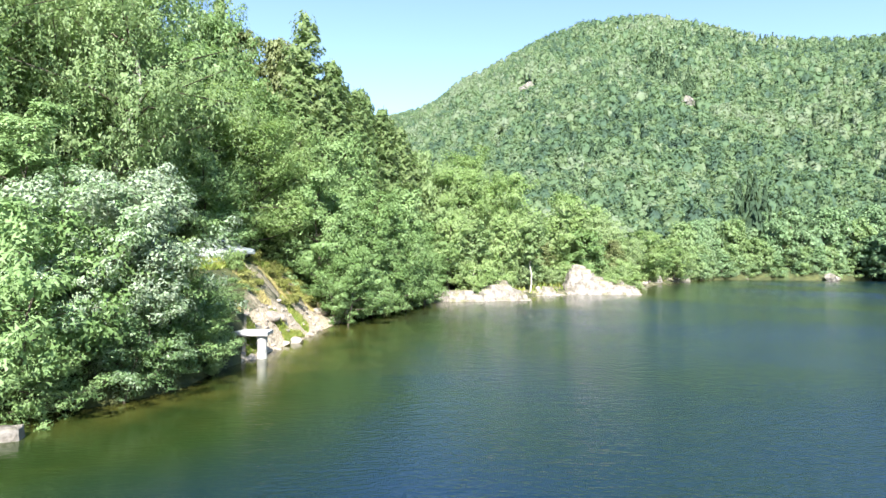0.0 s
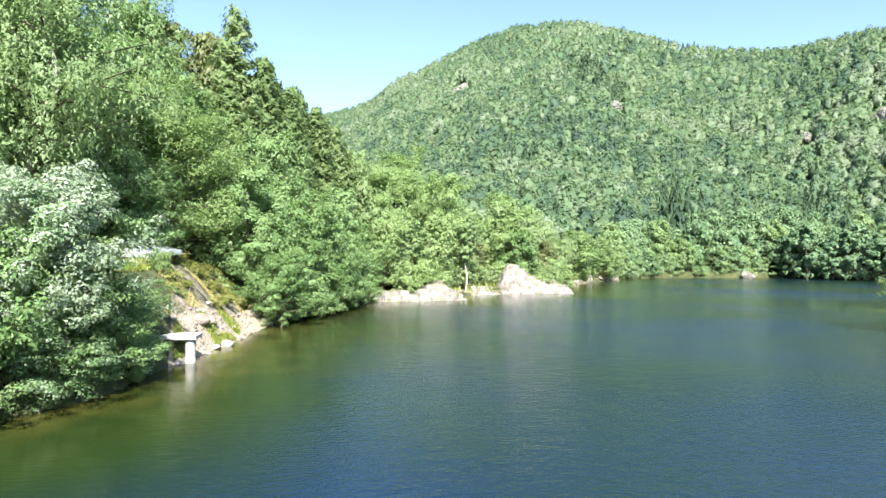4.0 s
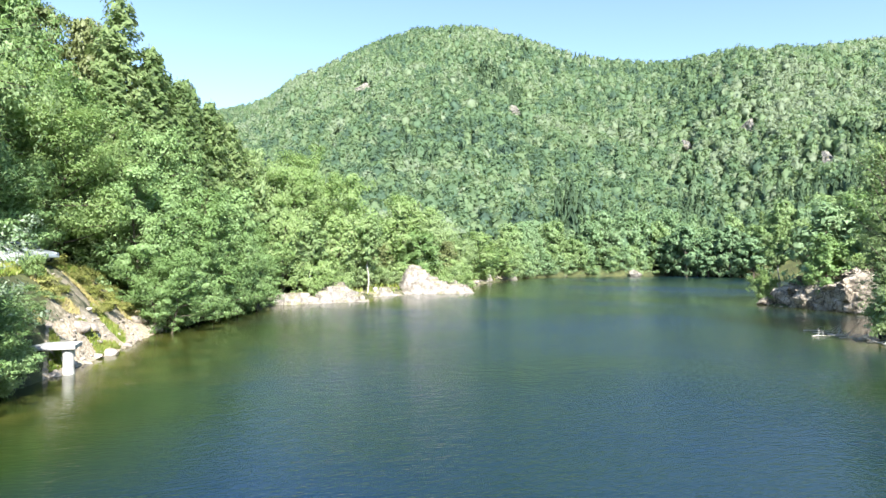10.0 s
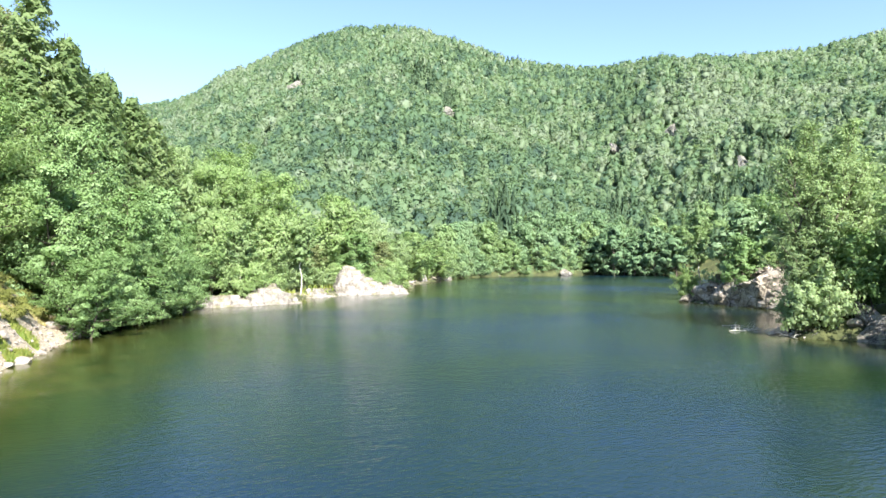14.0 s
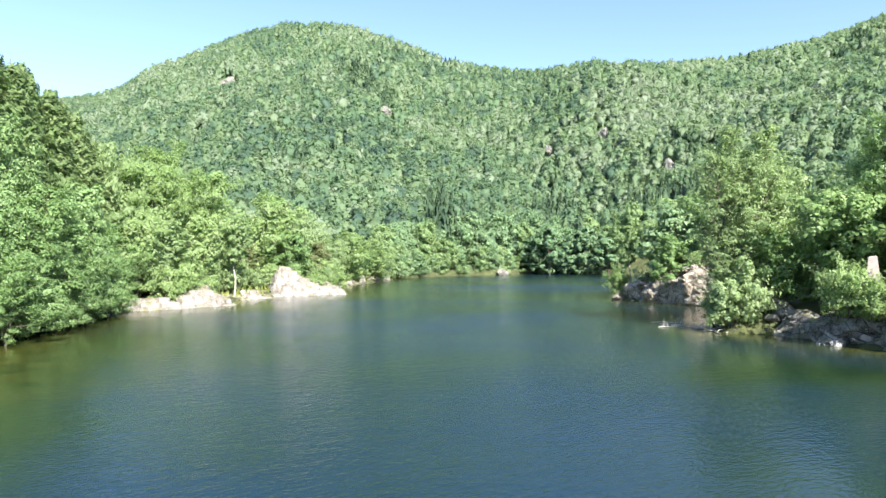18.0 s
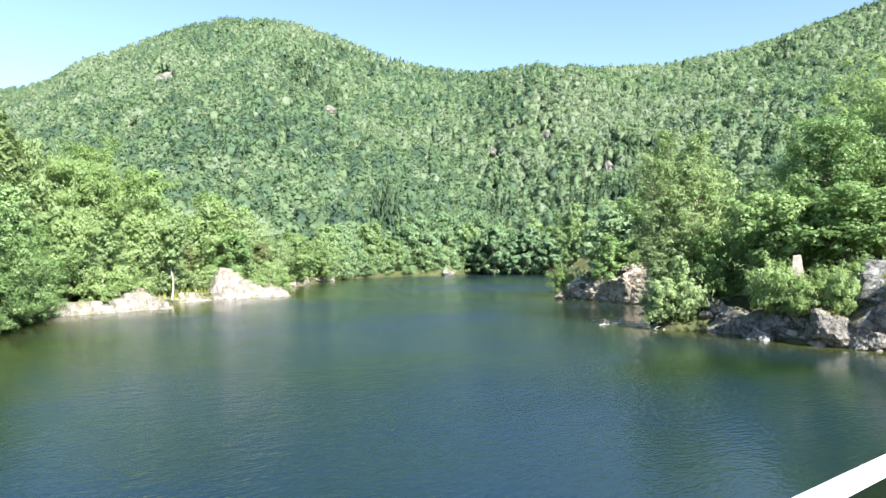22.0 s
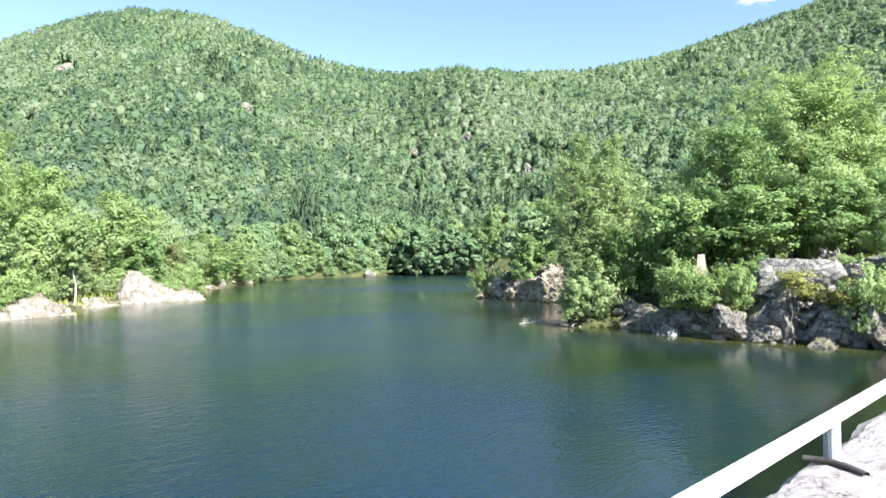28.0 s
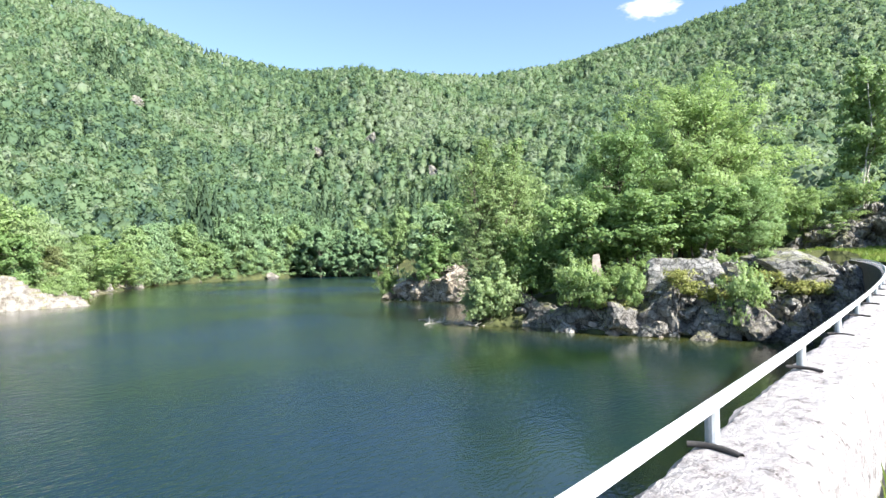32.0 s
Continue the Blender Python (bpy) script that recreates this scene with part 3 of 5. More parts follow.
def build_parapet():
    """The parapet's rough stone: a close mesh with worn, pitted faces."""
    xs = np.concatenate([np.linspace(-34, 0.5, 70)[:-1], np.arange(0.5, 9, 0.035), np.arange(9, 22, 0.12), np.linspace(22, 76, 120)])
    t = np.linspace(0, 1, 9)
    inner = [(-0.34 - 0.16 * math.sin(a), 6.145 - 0.16 * (1 - math.cos(a))) for a in np.radians([12, 30, 48, 66, 84])]
    pr = [(0.06, 5.2), (0.065, 5.6), (0.065, 5.9), (0.06, 6.05), (0.045, 6.11), (0.0, 6.145)] + [(-0.02 - 0.32 * k, 6.155) for k in t[1:]] + inner + [(-0.505, 5.9), (-0.51, 5.8), (-0.515, 5.7), (-0.52, 5.6), (-0.52, 5.5), (-0.525, 5.2)]
    me = sweep(xs, pr, STONE, "parapet_wall")
    for v in me.vertices:
        c = v.co
        if c.z > 5.3:
            n = noise.noise(c * 2.2) * 0.022 + noise.noise(c * 7) * 0.014 + min(0.0, noise.noise(c * 13) + 0.1) * 0.034 + noise.noise(c * 23) * 0.006
            edge = 0.6 if c.z > 6.12 else 1.0
            v.co += Vector((0, -1 if c.y < dam_y(c.x) - 0.3 else 0.7, 0.9 if c.z > 5.95 else 0)) * n * edge
    # the parapet's lake side gets the stone darkened for shade
    me.materials.append(SHADED_DAM_STONE)
    side = np.zeros(len(me.polygons), np.int32)
    side[np.arange(len(side)) % len(pr) < 4] = 1
    me.polygons.foreach_set("material_index", side)
    tagged(new("parapet_wall", me), "sunlit rough pale granite parapet wall of the dam", "wall", kind="structure")


build_parapet()


def build_railing():
    rail = thing("guard_rail", 2.0, 1.05, 6.15, "white painted metal guard rail on grey posts along the parapet", "railing")
    xs = np.linspace(-33, 76, 219)
    inv = Matrix.Translation((-2.0, -1.05, -6.15))
    w, h, z0 = 0.024, 0.023, 6.324
    me = sweep(xs, [(-0.066 - w, z0), (-0.066 - w, z0 + 2 * h - 0.015), (-0.066 - w + 0.015, z0 + 2 * h), (-0.066 + w - 0.015, z0 + 2 * h), (-0.066 + w, z0 + 2 * h - 0.015), (-0.066 + w, z0)], RAIL, "top_rail")
    me.transform(inv)
    part("top_rail", me, RAIL, rail, "white box-section top rail")
    bm = bmesh.new()
    bmesh.ops.create_cone(bm, cap_ends=True, segments=14, radius1=0.032, radius2=0.032, depth=0.185, matrix=Matrix.Translation((0, 0, 0.0825)))
    bmesh.ops.create_cone(bm, cap_ends=True, segments=14, radius1=0.026, radius2=0.026, depth=0.05, matrix=Matrix.Translation((0, 0, 0.02)))
    first = part("post", bm, GALV, rail, "round galvanised post")
    arc = np.linspace(-0.09, 0.14, 9)
    v, q = tube(np.stack([-0.05 - 2.2 * (arc + 0.01) ** 2, -arc, 0.026 - 0.5 * (arc + 0.01) ** 2], 1), np.full(9, 0.017), 6)
    bm = mesh_of("strap", v * [1, 1, 0.8], q, IRON, True)
    strap = part("strap", bm, IRON, first, "dark iron strap foot")
    x = -31.76
    i = 0
    while x < 75:
        s = 0.075 + 0.0024 * x
        px, py = x + 0.06 * s, dam_y(x) - 0.06
        m = Matrix.Translation((px - 2.0, py - 1.05, 0)) @ pose(0, 0, 0, 0, 0, math.degrees(math.atan(s)))
        if i == 0:
            first.matrix_basis = m
        else:
            p = new("post", first.data)
            p.parent, p.matrix_basis = rail, m
            q = new("strap", strap.data)
            q.parent = p
        i += 1
        x += 2.305


build_railing()


# ---------------------------------------------------------------- trees
def limb(p0, d0, length, r0, steps=5, bend=0.25, up=0.0):
    """A crooked tapering limb; returns its points and radii."""
    P, d = [np.array(p0, float)], np.array(d0, float)
    for k in range(steps):
        d = unit(d + rng.normal(size=3) * bend + np.array([0, 0, up]))
        P.append(P[-1] + d * length / steps)
    return np.array(P), np.linspace(r0, r0 * 0.25, steps + 1)


def crown_half(kind, u):
    """Half width of the crown, 0..1, at height u of the crown."""
    if kind == "round":
        return np.sqrt(np.clip(1 - (2 * u - 0.9) ** 2 / 1.25, 0.03, 1))
    if kind in ("tall", "spire"):
        return np.clip(np.sin(np.pi * (0.12 + 0.86 * u)) ** 0.7, 0.05, 1)
    return np.clip(1.05 - 0.75 * u ** 2, 0.1, 1)          # bush: widest at its foot


def broadleaf(height, width, bare, n_leaf, size, kind="round", stems=1, lean=0.0, droop=False, n_limb=26, spread=0.10, sub=4, slim=0.75):
    """Trunk with limbs, and a crown of leaf sprays gathered round the twigs. Returns two meshes' arrays."""
    wood, bough, tips = [], [], []
    R = width / 2
    for s in range(stems):
        a = rng.uniform(0, 6.28)
        off = np.array([math.cos(a), math.sin(a), 0]) * (0.0 if stems == 1 else width * 0.09)
        top = np.array([lean * height + off[0] * 3, off[1] * 3, height * (0.93 if s == 0 else rng.uniform(0.75, 0.92))])
        t = np.linspace(0, 1, 9)[:, None]
        P = off + (top - off) * t + rng.normal(size=(9, 3)) * [0.02 * height, 0.02 * height, 0] * np.sin(t * 3.0)
        r0 = height * (0.010 if kind == "tall" else 0.015) / math.sqrt(stems) + 0.03
        wood.append(tube(P, np.linspace(r0, r0 * 0.15, 9), 7))
        for k in range(n_limb // stems):
            u = (k + rng.uniform(0, 1)) / (n_limb // stems)
            hz = bare + (1 - bare) * u * 0.96
            p0 = np.array([np.interp(hz, t[:, 0], P[:, c]) for c in range(3)])
            a = k * 2.4 + rng.uniform(-0.5, 0.5)
            L = R * crown_half(kind, u) * rng.uniform(0.7, 1.12)
            rise = rng.uniform(0.8, 1.7) if kind == "spire" else rng.uniform(0.15, 0.7) if not droop else rng.uniform(0.3, 0.9)
            Pl, rl = limb(p0, (math.cos(a), math.sin(a), rise), L * 1.1, r0 * (0.5 - 0.3 * u), 5, 0.16, -0.10 if droop else 0.02)
            bough.append(tube(Pl[[0, 2, 5]], rl[[0, 2, 5]], 3))
            tips += [(Pl[2], 0.7), (Pl[3], 1), (Pl[4], 1), (Pl[5], 1)]
            for _ in range(sub):
                q = Pl[rng.integers(1, 5)]
                P2, r2 = limb(q, unit(rng.normal(size=3) + [0, 0, 0.3]), L * rng.uniform(0.25, 0.5), r0 * 0.12, 3, 0.25)
                tips += [(P2[-1], 1.1), (P2[-2], 0.8)]
    T = np.array([p for p, _ in tips])
    W = np.array([w for _, w in tips])
    pick = rng.choice(len(T), n_leaf, p=W / W.sum())
    ball = unit(rng.normal(size=(n_leaf, 3)) + [0, 0, 0.25]) * rng.uniform(0.55, 1.0, (n_leaf, 1)) * rng.uniform(0.7, 1.35, len(T))[pick][:, None]
    C = T[pick] + ball * width * spread * 1.5 * np.array([1, 1, 0.62])
    drop = None
    if droop:
        strand = rng.integers(0, n_leaf // 15, n_leaf)
        hang = rng.exponential(0.085 * height, n_leaf // 15)[strand] * rng.random(n_leaf)
        ball = ball[strand]
        C = C[strand] + rng.normal(size=(n_leaf, 3)) * 0.14
        C[:, 2] -= hang
        C[:, 0] += hang * 0.18
        drop = np.tile([0.15, 0, -1.0], (n_leaf, 1))
    C[:, 2] = np.maximum(C[:, 2], 0.15 + 0.3 * rng.random(n_leaf))
    centre = np.array([0, 0, height * (0.35 + bare * 0.4)])
    out = unit((C - centre) * [1, 1, width / height])
    N = unit(ball) * 0.9 + out * 0.5 + rng.normal(size=(n_leaf, 3)) * 0.34 + [0, 0, 0.35]
    soft = unit(ball) * 0.75 + out * 0.65 + unit(N) * 0.4 + [0, 0, 0.2]
    return wood, join(bough), leaves(C, N, size, 0.45 if droop else slim, drop, soft)


def spruce(height, width, n_whorl, per=6, size=0.4, fan=2, foot=0.06, taper=0.75, sparse=1.0):
    """A conifer: whorls of boughs that sag and turn up at the tip, with flat feathers of twigs along them."""
    P = np.array([[0, 0, 0], [0, 0, height * 0.5], [0, 0, height]]) + rng.normal(size=(3, 3)) * [0.12, 0.12, 0]
    wood = [tube(P, [height * 0.013 + 0.04, height * 0.008, 0.02], 7)]
    bough, C, N, D, S = [], [], [], [], []
    for k in range(n_whorl):
        u = (k + rng.uniform(0, 0.8)) / n_whorl
        L0 = width / 2 * (1 - u) ** taper + 0.3
        for b in range(per):
            if rng.random() > sparse:
                continue
            a = b * 6.283 / per + k * 1.1 + rng.uniform(-0.5, 0.5)
            z = height * (foot + (1 - foot) * 0.985 * (u + rng.uniform(-0.5, 0.5) / n_whorl))
            L = L0 * rng.uniform(0.6, 1.2)
            dirv = np.array([math.cos(a), math.sin(a), 0])
            m = max(3, int(L / (size * 0.75)))
            s = np.linspace(0.12, 1, m)
            sag = rng.uniform(0.22, 0.42)
            rise = (-sag * s + (sag + 0.02) * s ** 2) * L + 0.30 * (u - 0.45) * s * L
            Q = np.array([0, 0, z]) + dirv * (s * L)[:, None] + np.array([0, 0, 1.0]) * rise[:, None]
            if L > 1.2:
                bough.append(tube(Q[[0, m // 2, m - 1]], [0.04, 0.022, 0.008], 3))
            side = np.cross(dirv, [0, 0, 1.0])
            for sg in (-1, 1):
                for f in range(1, fan + 1):
                    w = (0.10 + 0.34 * np.sin(np.pi * (0.15 + 0.8 * s)) * L) * f / fan
                    C.append(Q + side * sg * (w * rng.uniform(0.6, 1.1, m))[:, None] - np.array([0, 0, 0.22]) * w[:, None] + dirv * (w * 0.35)[:, None] + rng.normal(size=(m, 3)) * 0.05 - np.array([0, 0, 0.5]) * (size * rng.random((m, 1)) * f))
                    N.append(np.tile([0, 0, 0.55], (m, 1)) + rng.normal(size=(m, 3)) * 0.3 + dirv * 0.9)
                    D.append(np.tile(dirv * 0.7 + side * sg + [0, 0, -0.25], (m, 1)))
                    S.append(np.tile(dirv * 0.75 + side * sg * 0.25 + [0, 0, 0.55], (m, 1)) + rng.normal(size=(m, 3)) * 0.22)
            C.append(Q + [0, 0, 0.03])
            N.append(np.tile([0, 0, 0.7], (m, 1)) + dirv * 0.7)
            D.append(np.tile(dirv, (m, 1)))
            S.append(np.tile(dirv * 0.7 + [0, 0, 0.7], (m, 1)) + rng.normal(size=(m, 3)) * 0.2)
    C, N, D, S = np.concatenate(C), np.concatenate(N), np.concatenate(D), np.concatenate(S)
    return wood, join(bough), leaves(C, N, size * 1.35, 0.5, D, S)


KINDS = {}


def kind_of_tree(key, wood, bough, crown, bark, leaf, label, category, height, width, name):
    KINDS[key] = dict(wood=[mesh_of("trunk", *w, bark, True) for w in wood], bough=mesh_of("branchwork", *bough, BARK, True), crown=mesh_of("crown", crown[0], crown[1], leaf, normals=crown[2]), label=label, category=category, h=height, w=width, name=name)


def tree(key, x, y, top, width, group="", turn=None, z=None, label=""):
    """Stand a tree of that kind with its top at that height and its crown that wide."""
    k = KINDS[key]
    gz = float(ground_z(np.array([x]), np.array([y]))[0]) if z is None else z
    gz = max(gz, 0.0) - 0.15
    ob = thing(k["name"], x, y, gz, label or k["label"], k["category"], group)
    ob.matrix_world = pose(x, y, gz, 0, 0, rng.uniform(0, 360) if turn is None else turn) @ Matrix.Diagonal((width / k["w"], width / k["w"], 1.05 * (top - gz) / k["h"], 1))
    for w in k["wood"]:
        part("trunk" if len(k["wood"]) == 1 else "stem", w, None, ob)
    part("branchwork", k["bough"], None, ob)
    part("crown", k["crown"], None, ob)
    return ob


def add_kind(key, gen, bark, leaf, label, category, name, h, w):
    kind_of_tree(key, *gen, bark, leaf, label, category, h, w, name)


add_kind("weeping", broadleaf(21, 14, 0.14, 90000, 0.23, "round", 2, 0.02, True, 72, 0.06), BIRCH_BARK, LEAF_BIRCH, "tall weeping birch with pale bark and hanging sprays of small leaves", "tree", "birch_tree", 21, 14)
add_kind("silver_bush", broadleaf(9, 9, 0.03, 38000, 0.2, "bush", 4, 0, False, 60, 0.045, slim=0.42), BARK, LEAF_SILVER, "dense leafy shrub with silvery leaf undersides overhanging the water", "shrub", "shrub", 9, 9)
add_kind("green_bush", broadleaf(8, 9, 0.03, 24000, 0.24, "bush", 4, 0, False, 60, 0.045, slim=0.45), BARK, LEAF_MAPLE, "dense bright green leafy bush at the water's edge", "shrub", "shrub", 8, 9)
add_kind("maple", broadleaf(16, 13, 0.15, 28000, 0.3, "round", 1, 0, False, 48, 0.05, slim=0.5), BARK, LEAF_MAPLE, "broad green maple with a dense rounded crown", "tree", "maple_tree", 16, 13)
add_kind("ash_near", broadleaf(16, 13, 0.12, 36000, 0.26, "round", 2, 0, False, 50, 0.05, slim=0.5), BARK, LEAF_LIME, "broad yellow-green ash with a domed crown above the bank", "tree", "ash_tree", 16, 13)
add_kind("shore_tree", broadleaf(14, 12, 0.03, 27000, 0.3, "bush", 2, 0, False, 46, 0.045, slim=0.5), BARK, LEAF_MAPLE, "leafy green tree with boughs hanging down to the water", "tree", "alder_tree", 14, 12)
add_kind("lime", broadleaf(20, 14, 0.13, 40000, 0.25, "round", 2, 0, False, 40, 0.05), BARK, LEAF_LIME, "tall yellow-green tree with a loose rounded crown", "tree", "ash_tree", 20, 14)
add_kind("mid", broadleaf(14, 10, 0.12, 9500, 0.42, "round", 1, 0, False, 34, 0.055), BARK, LEAF_MAPLE, "green broadleaf tree on the wooded slope", "tree", "broadleaf_tree", 14, 10)
add_kind("mid_lime", broadleaf(14, 10, 0.12, 15000, 0.31, "round", 2, 0, False, 36, 0.055), BARK, LEAF_LIME, "yellow-green broadleaf tree on the shore", "tree", "broadleaf_tree", 14, 10)
add_kind("mid_birch", broadleaf(13, 7, 0.40, 8000, 0.32, "tall", 1, 0, False, 30, 0.05), BIRCH_BARK, LEAF_BIRCH, "slender birch with a pale trunk near the shore", "tree", "birch_tree", 13, 7)
add_kind("mid_pale", broadleaf(12, 11, 0.1, 13000, 0.32, "round", 2, 0, False, 34, 0.055), BARK, LEAF_POPLAR, "pale grey-green willow on the shore", "tree", "willow_tree", 12, 11)
add_kind("brown", broadleaf(18, 11, 0.15, 14000, 0.33, "tall", 1, 0, False, 38, 0.05), BARK, LEAF_BROWN, "brownish thin-leaved tree on the wooded slope", "tree", "beech_tree", 18, 11)
add_kind("spruce", spruce(24, 12, 34, 9, 0.40, 2), BARK, NEEDLE, "tall olive-green fir with layered feathery boughs", "conifer", "fir_tree", 24, 9)
add_kind("spruce_thin", spruce(24, 12, 30, 8, 0.38, 2, 0.1, 0.55, 0.85), BARK, NEEDLE, "tall thin-topped spruce with sparse boughs", "conifer", "spruce_tree", 24, 9)
add_kind("poplar", broadleaf(16, 8, 0.06, 36000, 0.2, "spire", 4, -0.06, False, 120, 0.034, 6, 0.5), BARK, LEAF_POPLAR, "slender silver-leaved poplar with several pale stems", "tree", "poplar_tree", 16, 8)
add_kind("big_right", broadleaf(20, 17, 0.12, 60000, 0.25, "round", 2, 0, False, 64, 0.042, slim=0.6), BARK, LEAF_LIME, "large spreading tree with layered light green boughs", "tree", "locust_tree", 20, 17)
add_kind("dark_tree", broadleaf(12, 11, 0.30, 10500, 0.36, "round", 3, 0, False, 40, 0.05), BARK, LEAF_DARK, "dark green leafy tree in the shore thicket", "tree", "hornbeam_tree", 12, 11)
add_kind("stem_birch", broadleaf(18, 9, 0.28, 14000, 0.33, "tall", 3, 0, False, 42, 0.05), BIRCH_BARK, LEAF_BIRCH, "clump of tall pale-stemmed birches on the cliff top", "tree", "birch_tree", 18, 9)
add_kind("small_shrub", broadleaf(2.6, 4.0, 0.02, 6000, 0.155, "round", 4, 0, False, 34, 0.055), BARK, LEAF_LIME, "low light green shrub among the rocks", "shrub", "shrub", 2.6, 4.0)
add_kind("heather", broadleaf(1.4, 3.0, 0.02, 1800, 0.17, "round", 4, 0, False, 30, 0.07), BARK, BROOM, "low tuft of ochre dry grass and heather on the cliff", "shrub", "dry_shrub", 1.4, 3.0)
add_kind("low_bush", broadleaf(4.5, 5.5, 0.02, 5200, 0.27, "bush", 3, 0, False, 34, 0.06), BARK, LEAF_LIME, "low light green bush behind the shore rocks", "shrub", "bush", 4.5, 5.5)
add_kind("low_silver", broadleaf(4.5, 5.5, 0.02, 5200, 0.25, "bush", 3, 0, False, 34, 0.06), BARK, LEAF_POPLAR, "low grey-green willow bush behind the shore rocks", "shrub", "bush", 4.5, 5.5)
add_kind("far_tree", broadleaf(13, 10, 0.02, 3000, 0.6, "bush", 1, 0, False, 26, 0.085, 2), BARK, LEAF_FAR, "green tree on the far shore", "tree", "broadleaf_tree", 13, 10)
add_kind("far_pale", broadleaf(13, 10, 0.02, 3000, 0.6, "bush", 1, 0, False, 26, 0.085, 2), BARK, LEAF_BIRCH, "light green tree at the far shore's edge", "tree", "broadleaf_tree", 13, 10)
add_kind("far_dark", broadleaf(13, 10, 0.02, 3200, 0.68, "bush", 1, 0, False, 30, 0.06, 2), BARK, LEAF_WILLOW, "large dark willow overhanging the far shore", "tree", "willow_tree", 13, 10)
add_kind("far_spruce", spruce(20, 6, 18, 5, 0.7, 1), BARK, NEEDLE, "dark spruce on the far shore", "conifer", "spruce_tree", 20, 6)

LEFT, RIGHT, FAR = "trees on the near wooded bank", "trees on the rocky point", "trees along the far shore"
tree("weeping", -26.5, 46.0, 30.5, 17, LEFT)
tree("weeping", -31.0, 38.0, 28.0, 15, LEFT)
tree("weeping", -38.0, 51.0, 31.0, 16, LEFT)
tree("maple", -33.0, 60.0, 37.0, 15, LEFT)
tree("maple", -40.0, 47.0, 33.0, 15, LEFT)
tree("maple", -26.5, 70.0, 33.0, 13, LEFT)
tree("shore_tree", -24.5, 35.0, 15.0, 9, LEFT)
tree("silver_bush", -15.9, 29.4, 10.6, 8.6, LEFT)
tree("green_bush", -17.0, 26.4, 8.6, 9.0, LEFT)
tree("green_bush", -14.6, 31.4, 6.8, 6.2, LEFT)
tree("silver_bush", -14.8, 28.2, 5.2, 6.4, LEFT)
tree("green_bush", -21.5, 22.5, 8.0, 8.0, LEFT)
tree("green_bush", -14.4, 36.0, 5.2, 5.0, LEFT)
tree("green_bush", -14.9, 40.0, 5.2, 4.6, LEFT)
tree("green_bush", -14.6, 37.6, 4.0, 3.8, LEFT)
tree("green_bush", -13.4, 34.2, 3.8, 4.4, LEFT)
tree("green_bush", -16.6, 26.2, 3.6, 4.6, LEFT)
tree("green_bush", -19.6, 22.0, 4.6, 6.0, LEFT)
tree("small_shrub", -13.6, 37.2, 2.2, 2.6, LEFT)
tree("small_shrub", -12.9, 35.4, 2.2, 3.0, LEFT)
tree("small_shrub", -14.6, 40.0, 2.8, 2.4, LEFT)
tree("small_shrub", -14.3, 38.6, 2.6, 2.4, LEFT)
tree("small_shrub", -15.6, 47.0, 6.9, 1.8, LEFT)
tree("small_shrub", -18.6, 46.0, 7.4, 2.4, LEFT)
tree("ash_near", -19.0, 59.8, 21.9, 14, LEFT)
tree("shore_tree", -9.6, 70.0, 14.3, 13, LEFT)
tree("shore_tree", -13.4, 66.0, 15.2, 11, LEFT)
tree("maple", -13.5, 74.0, 20.0, 12, LEFT)
tree("maple", -24.0, 66.0, 24.0, 12, LEFT)
tree("maple", -28.0, 52.0, 22.0, 12, LEFT)
tree("spruce_thin", -17.7, 78.0, 35.4, 10, LEFT)
tree("spruce", -30.7, 84.6, 40.4, 8, LEFT)
tree("brown", -27.0, 80.6, 36.0, 12, LEFT)
tree("brown", -22.0, 81.1, 35.1, 9, LEFT)
tree("spruce", -16.3, 90.5, 33.6, 10, LEFT)
tree("spruce", -13.0, 97.1, 31.5, 9.5, LEFT)
tree("spruce", -9.2, 104.6, 28.5, 9, LEFT)
tree("spruce", -15.0, 84.0, 30.5, 9, LEFT)
tree("spruce", -11.5, 92.0, 29.0, 8, LEFT)
tree("spruce", -14.6, 80.0, 30.4, 11, LEFT)
tree("spruce", -12.4, 86.0, 28.4, 11, LEFT)
tree("spruce", -9.5, 94.0, 27.8, 10, LEFT)
tree("spruce", -7.2, 100.0, 26.4, 10, LEFT)
tree("spruce", -4.5, 104.0, 20.4, 9, LEFT)
tree("spruce", -20.5, 86.0, 34.5, 12, LEFT)
tree("spruce", -13.5, 87.0, 27.0, 11, LEFT)
tree("spruce", -8.5, 98.0, 22.5, 10, LEFT)
tree("spruce", -17.0, 72.5, 25.5, 10, LEFT)
tree("spruce", -5.5, 108.0, 24.0, 9, LEFT)
tree("maple", -20.5, 70.0, 24.0, 12, LEFT)
tree("mid", -6.0, 88.0, 15.5, 9, LEFT)
tree("mid_pale", -5.3, 114.9, 25.0, 8.5, LEFT)
tree("lime", 4.4, 111.9, 25.7, 17.5, LEFT)
tree("lime", 2.2, 106.5, 22.0, 12.5, LEFT)
tree("mid_lime", 12.8, 119.3, 21.2, 13, LEFT)
tree("mid_lime", 22.4, 128.0, 19.5, 13, LEFT)
tree("mid_pale", 34.9, 140.7, 17.1, 12, LEFT)
tree("mid_lime", 50.5, 162.3, 13.7, 13, LEFT)
tree("lime", 64.5, 178.7, 9.7, 12, LEFT)
tree("mid_birch", 4.7, 98.5, 12.5, 6.5, LEFT)
tree("mid_birch", 15.4, 110.0, 14.1, 7, LEFT)
tree("mid_birch", -1.5, 99.0, 13.5, 6.5, LEFT)
tree("shore_tree", -3.4, 93.5, 12.0, 11, LEFT)
tree("mid_lime", 8.5, 106.0, 14.5, 10, LEFT)
tree("mid", 28.0, 124.5, 12.0, 9, LEFT)
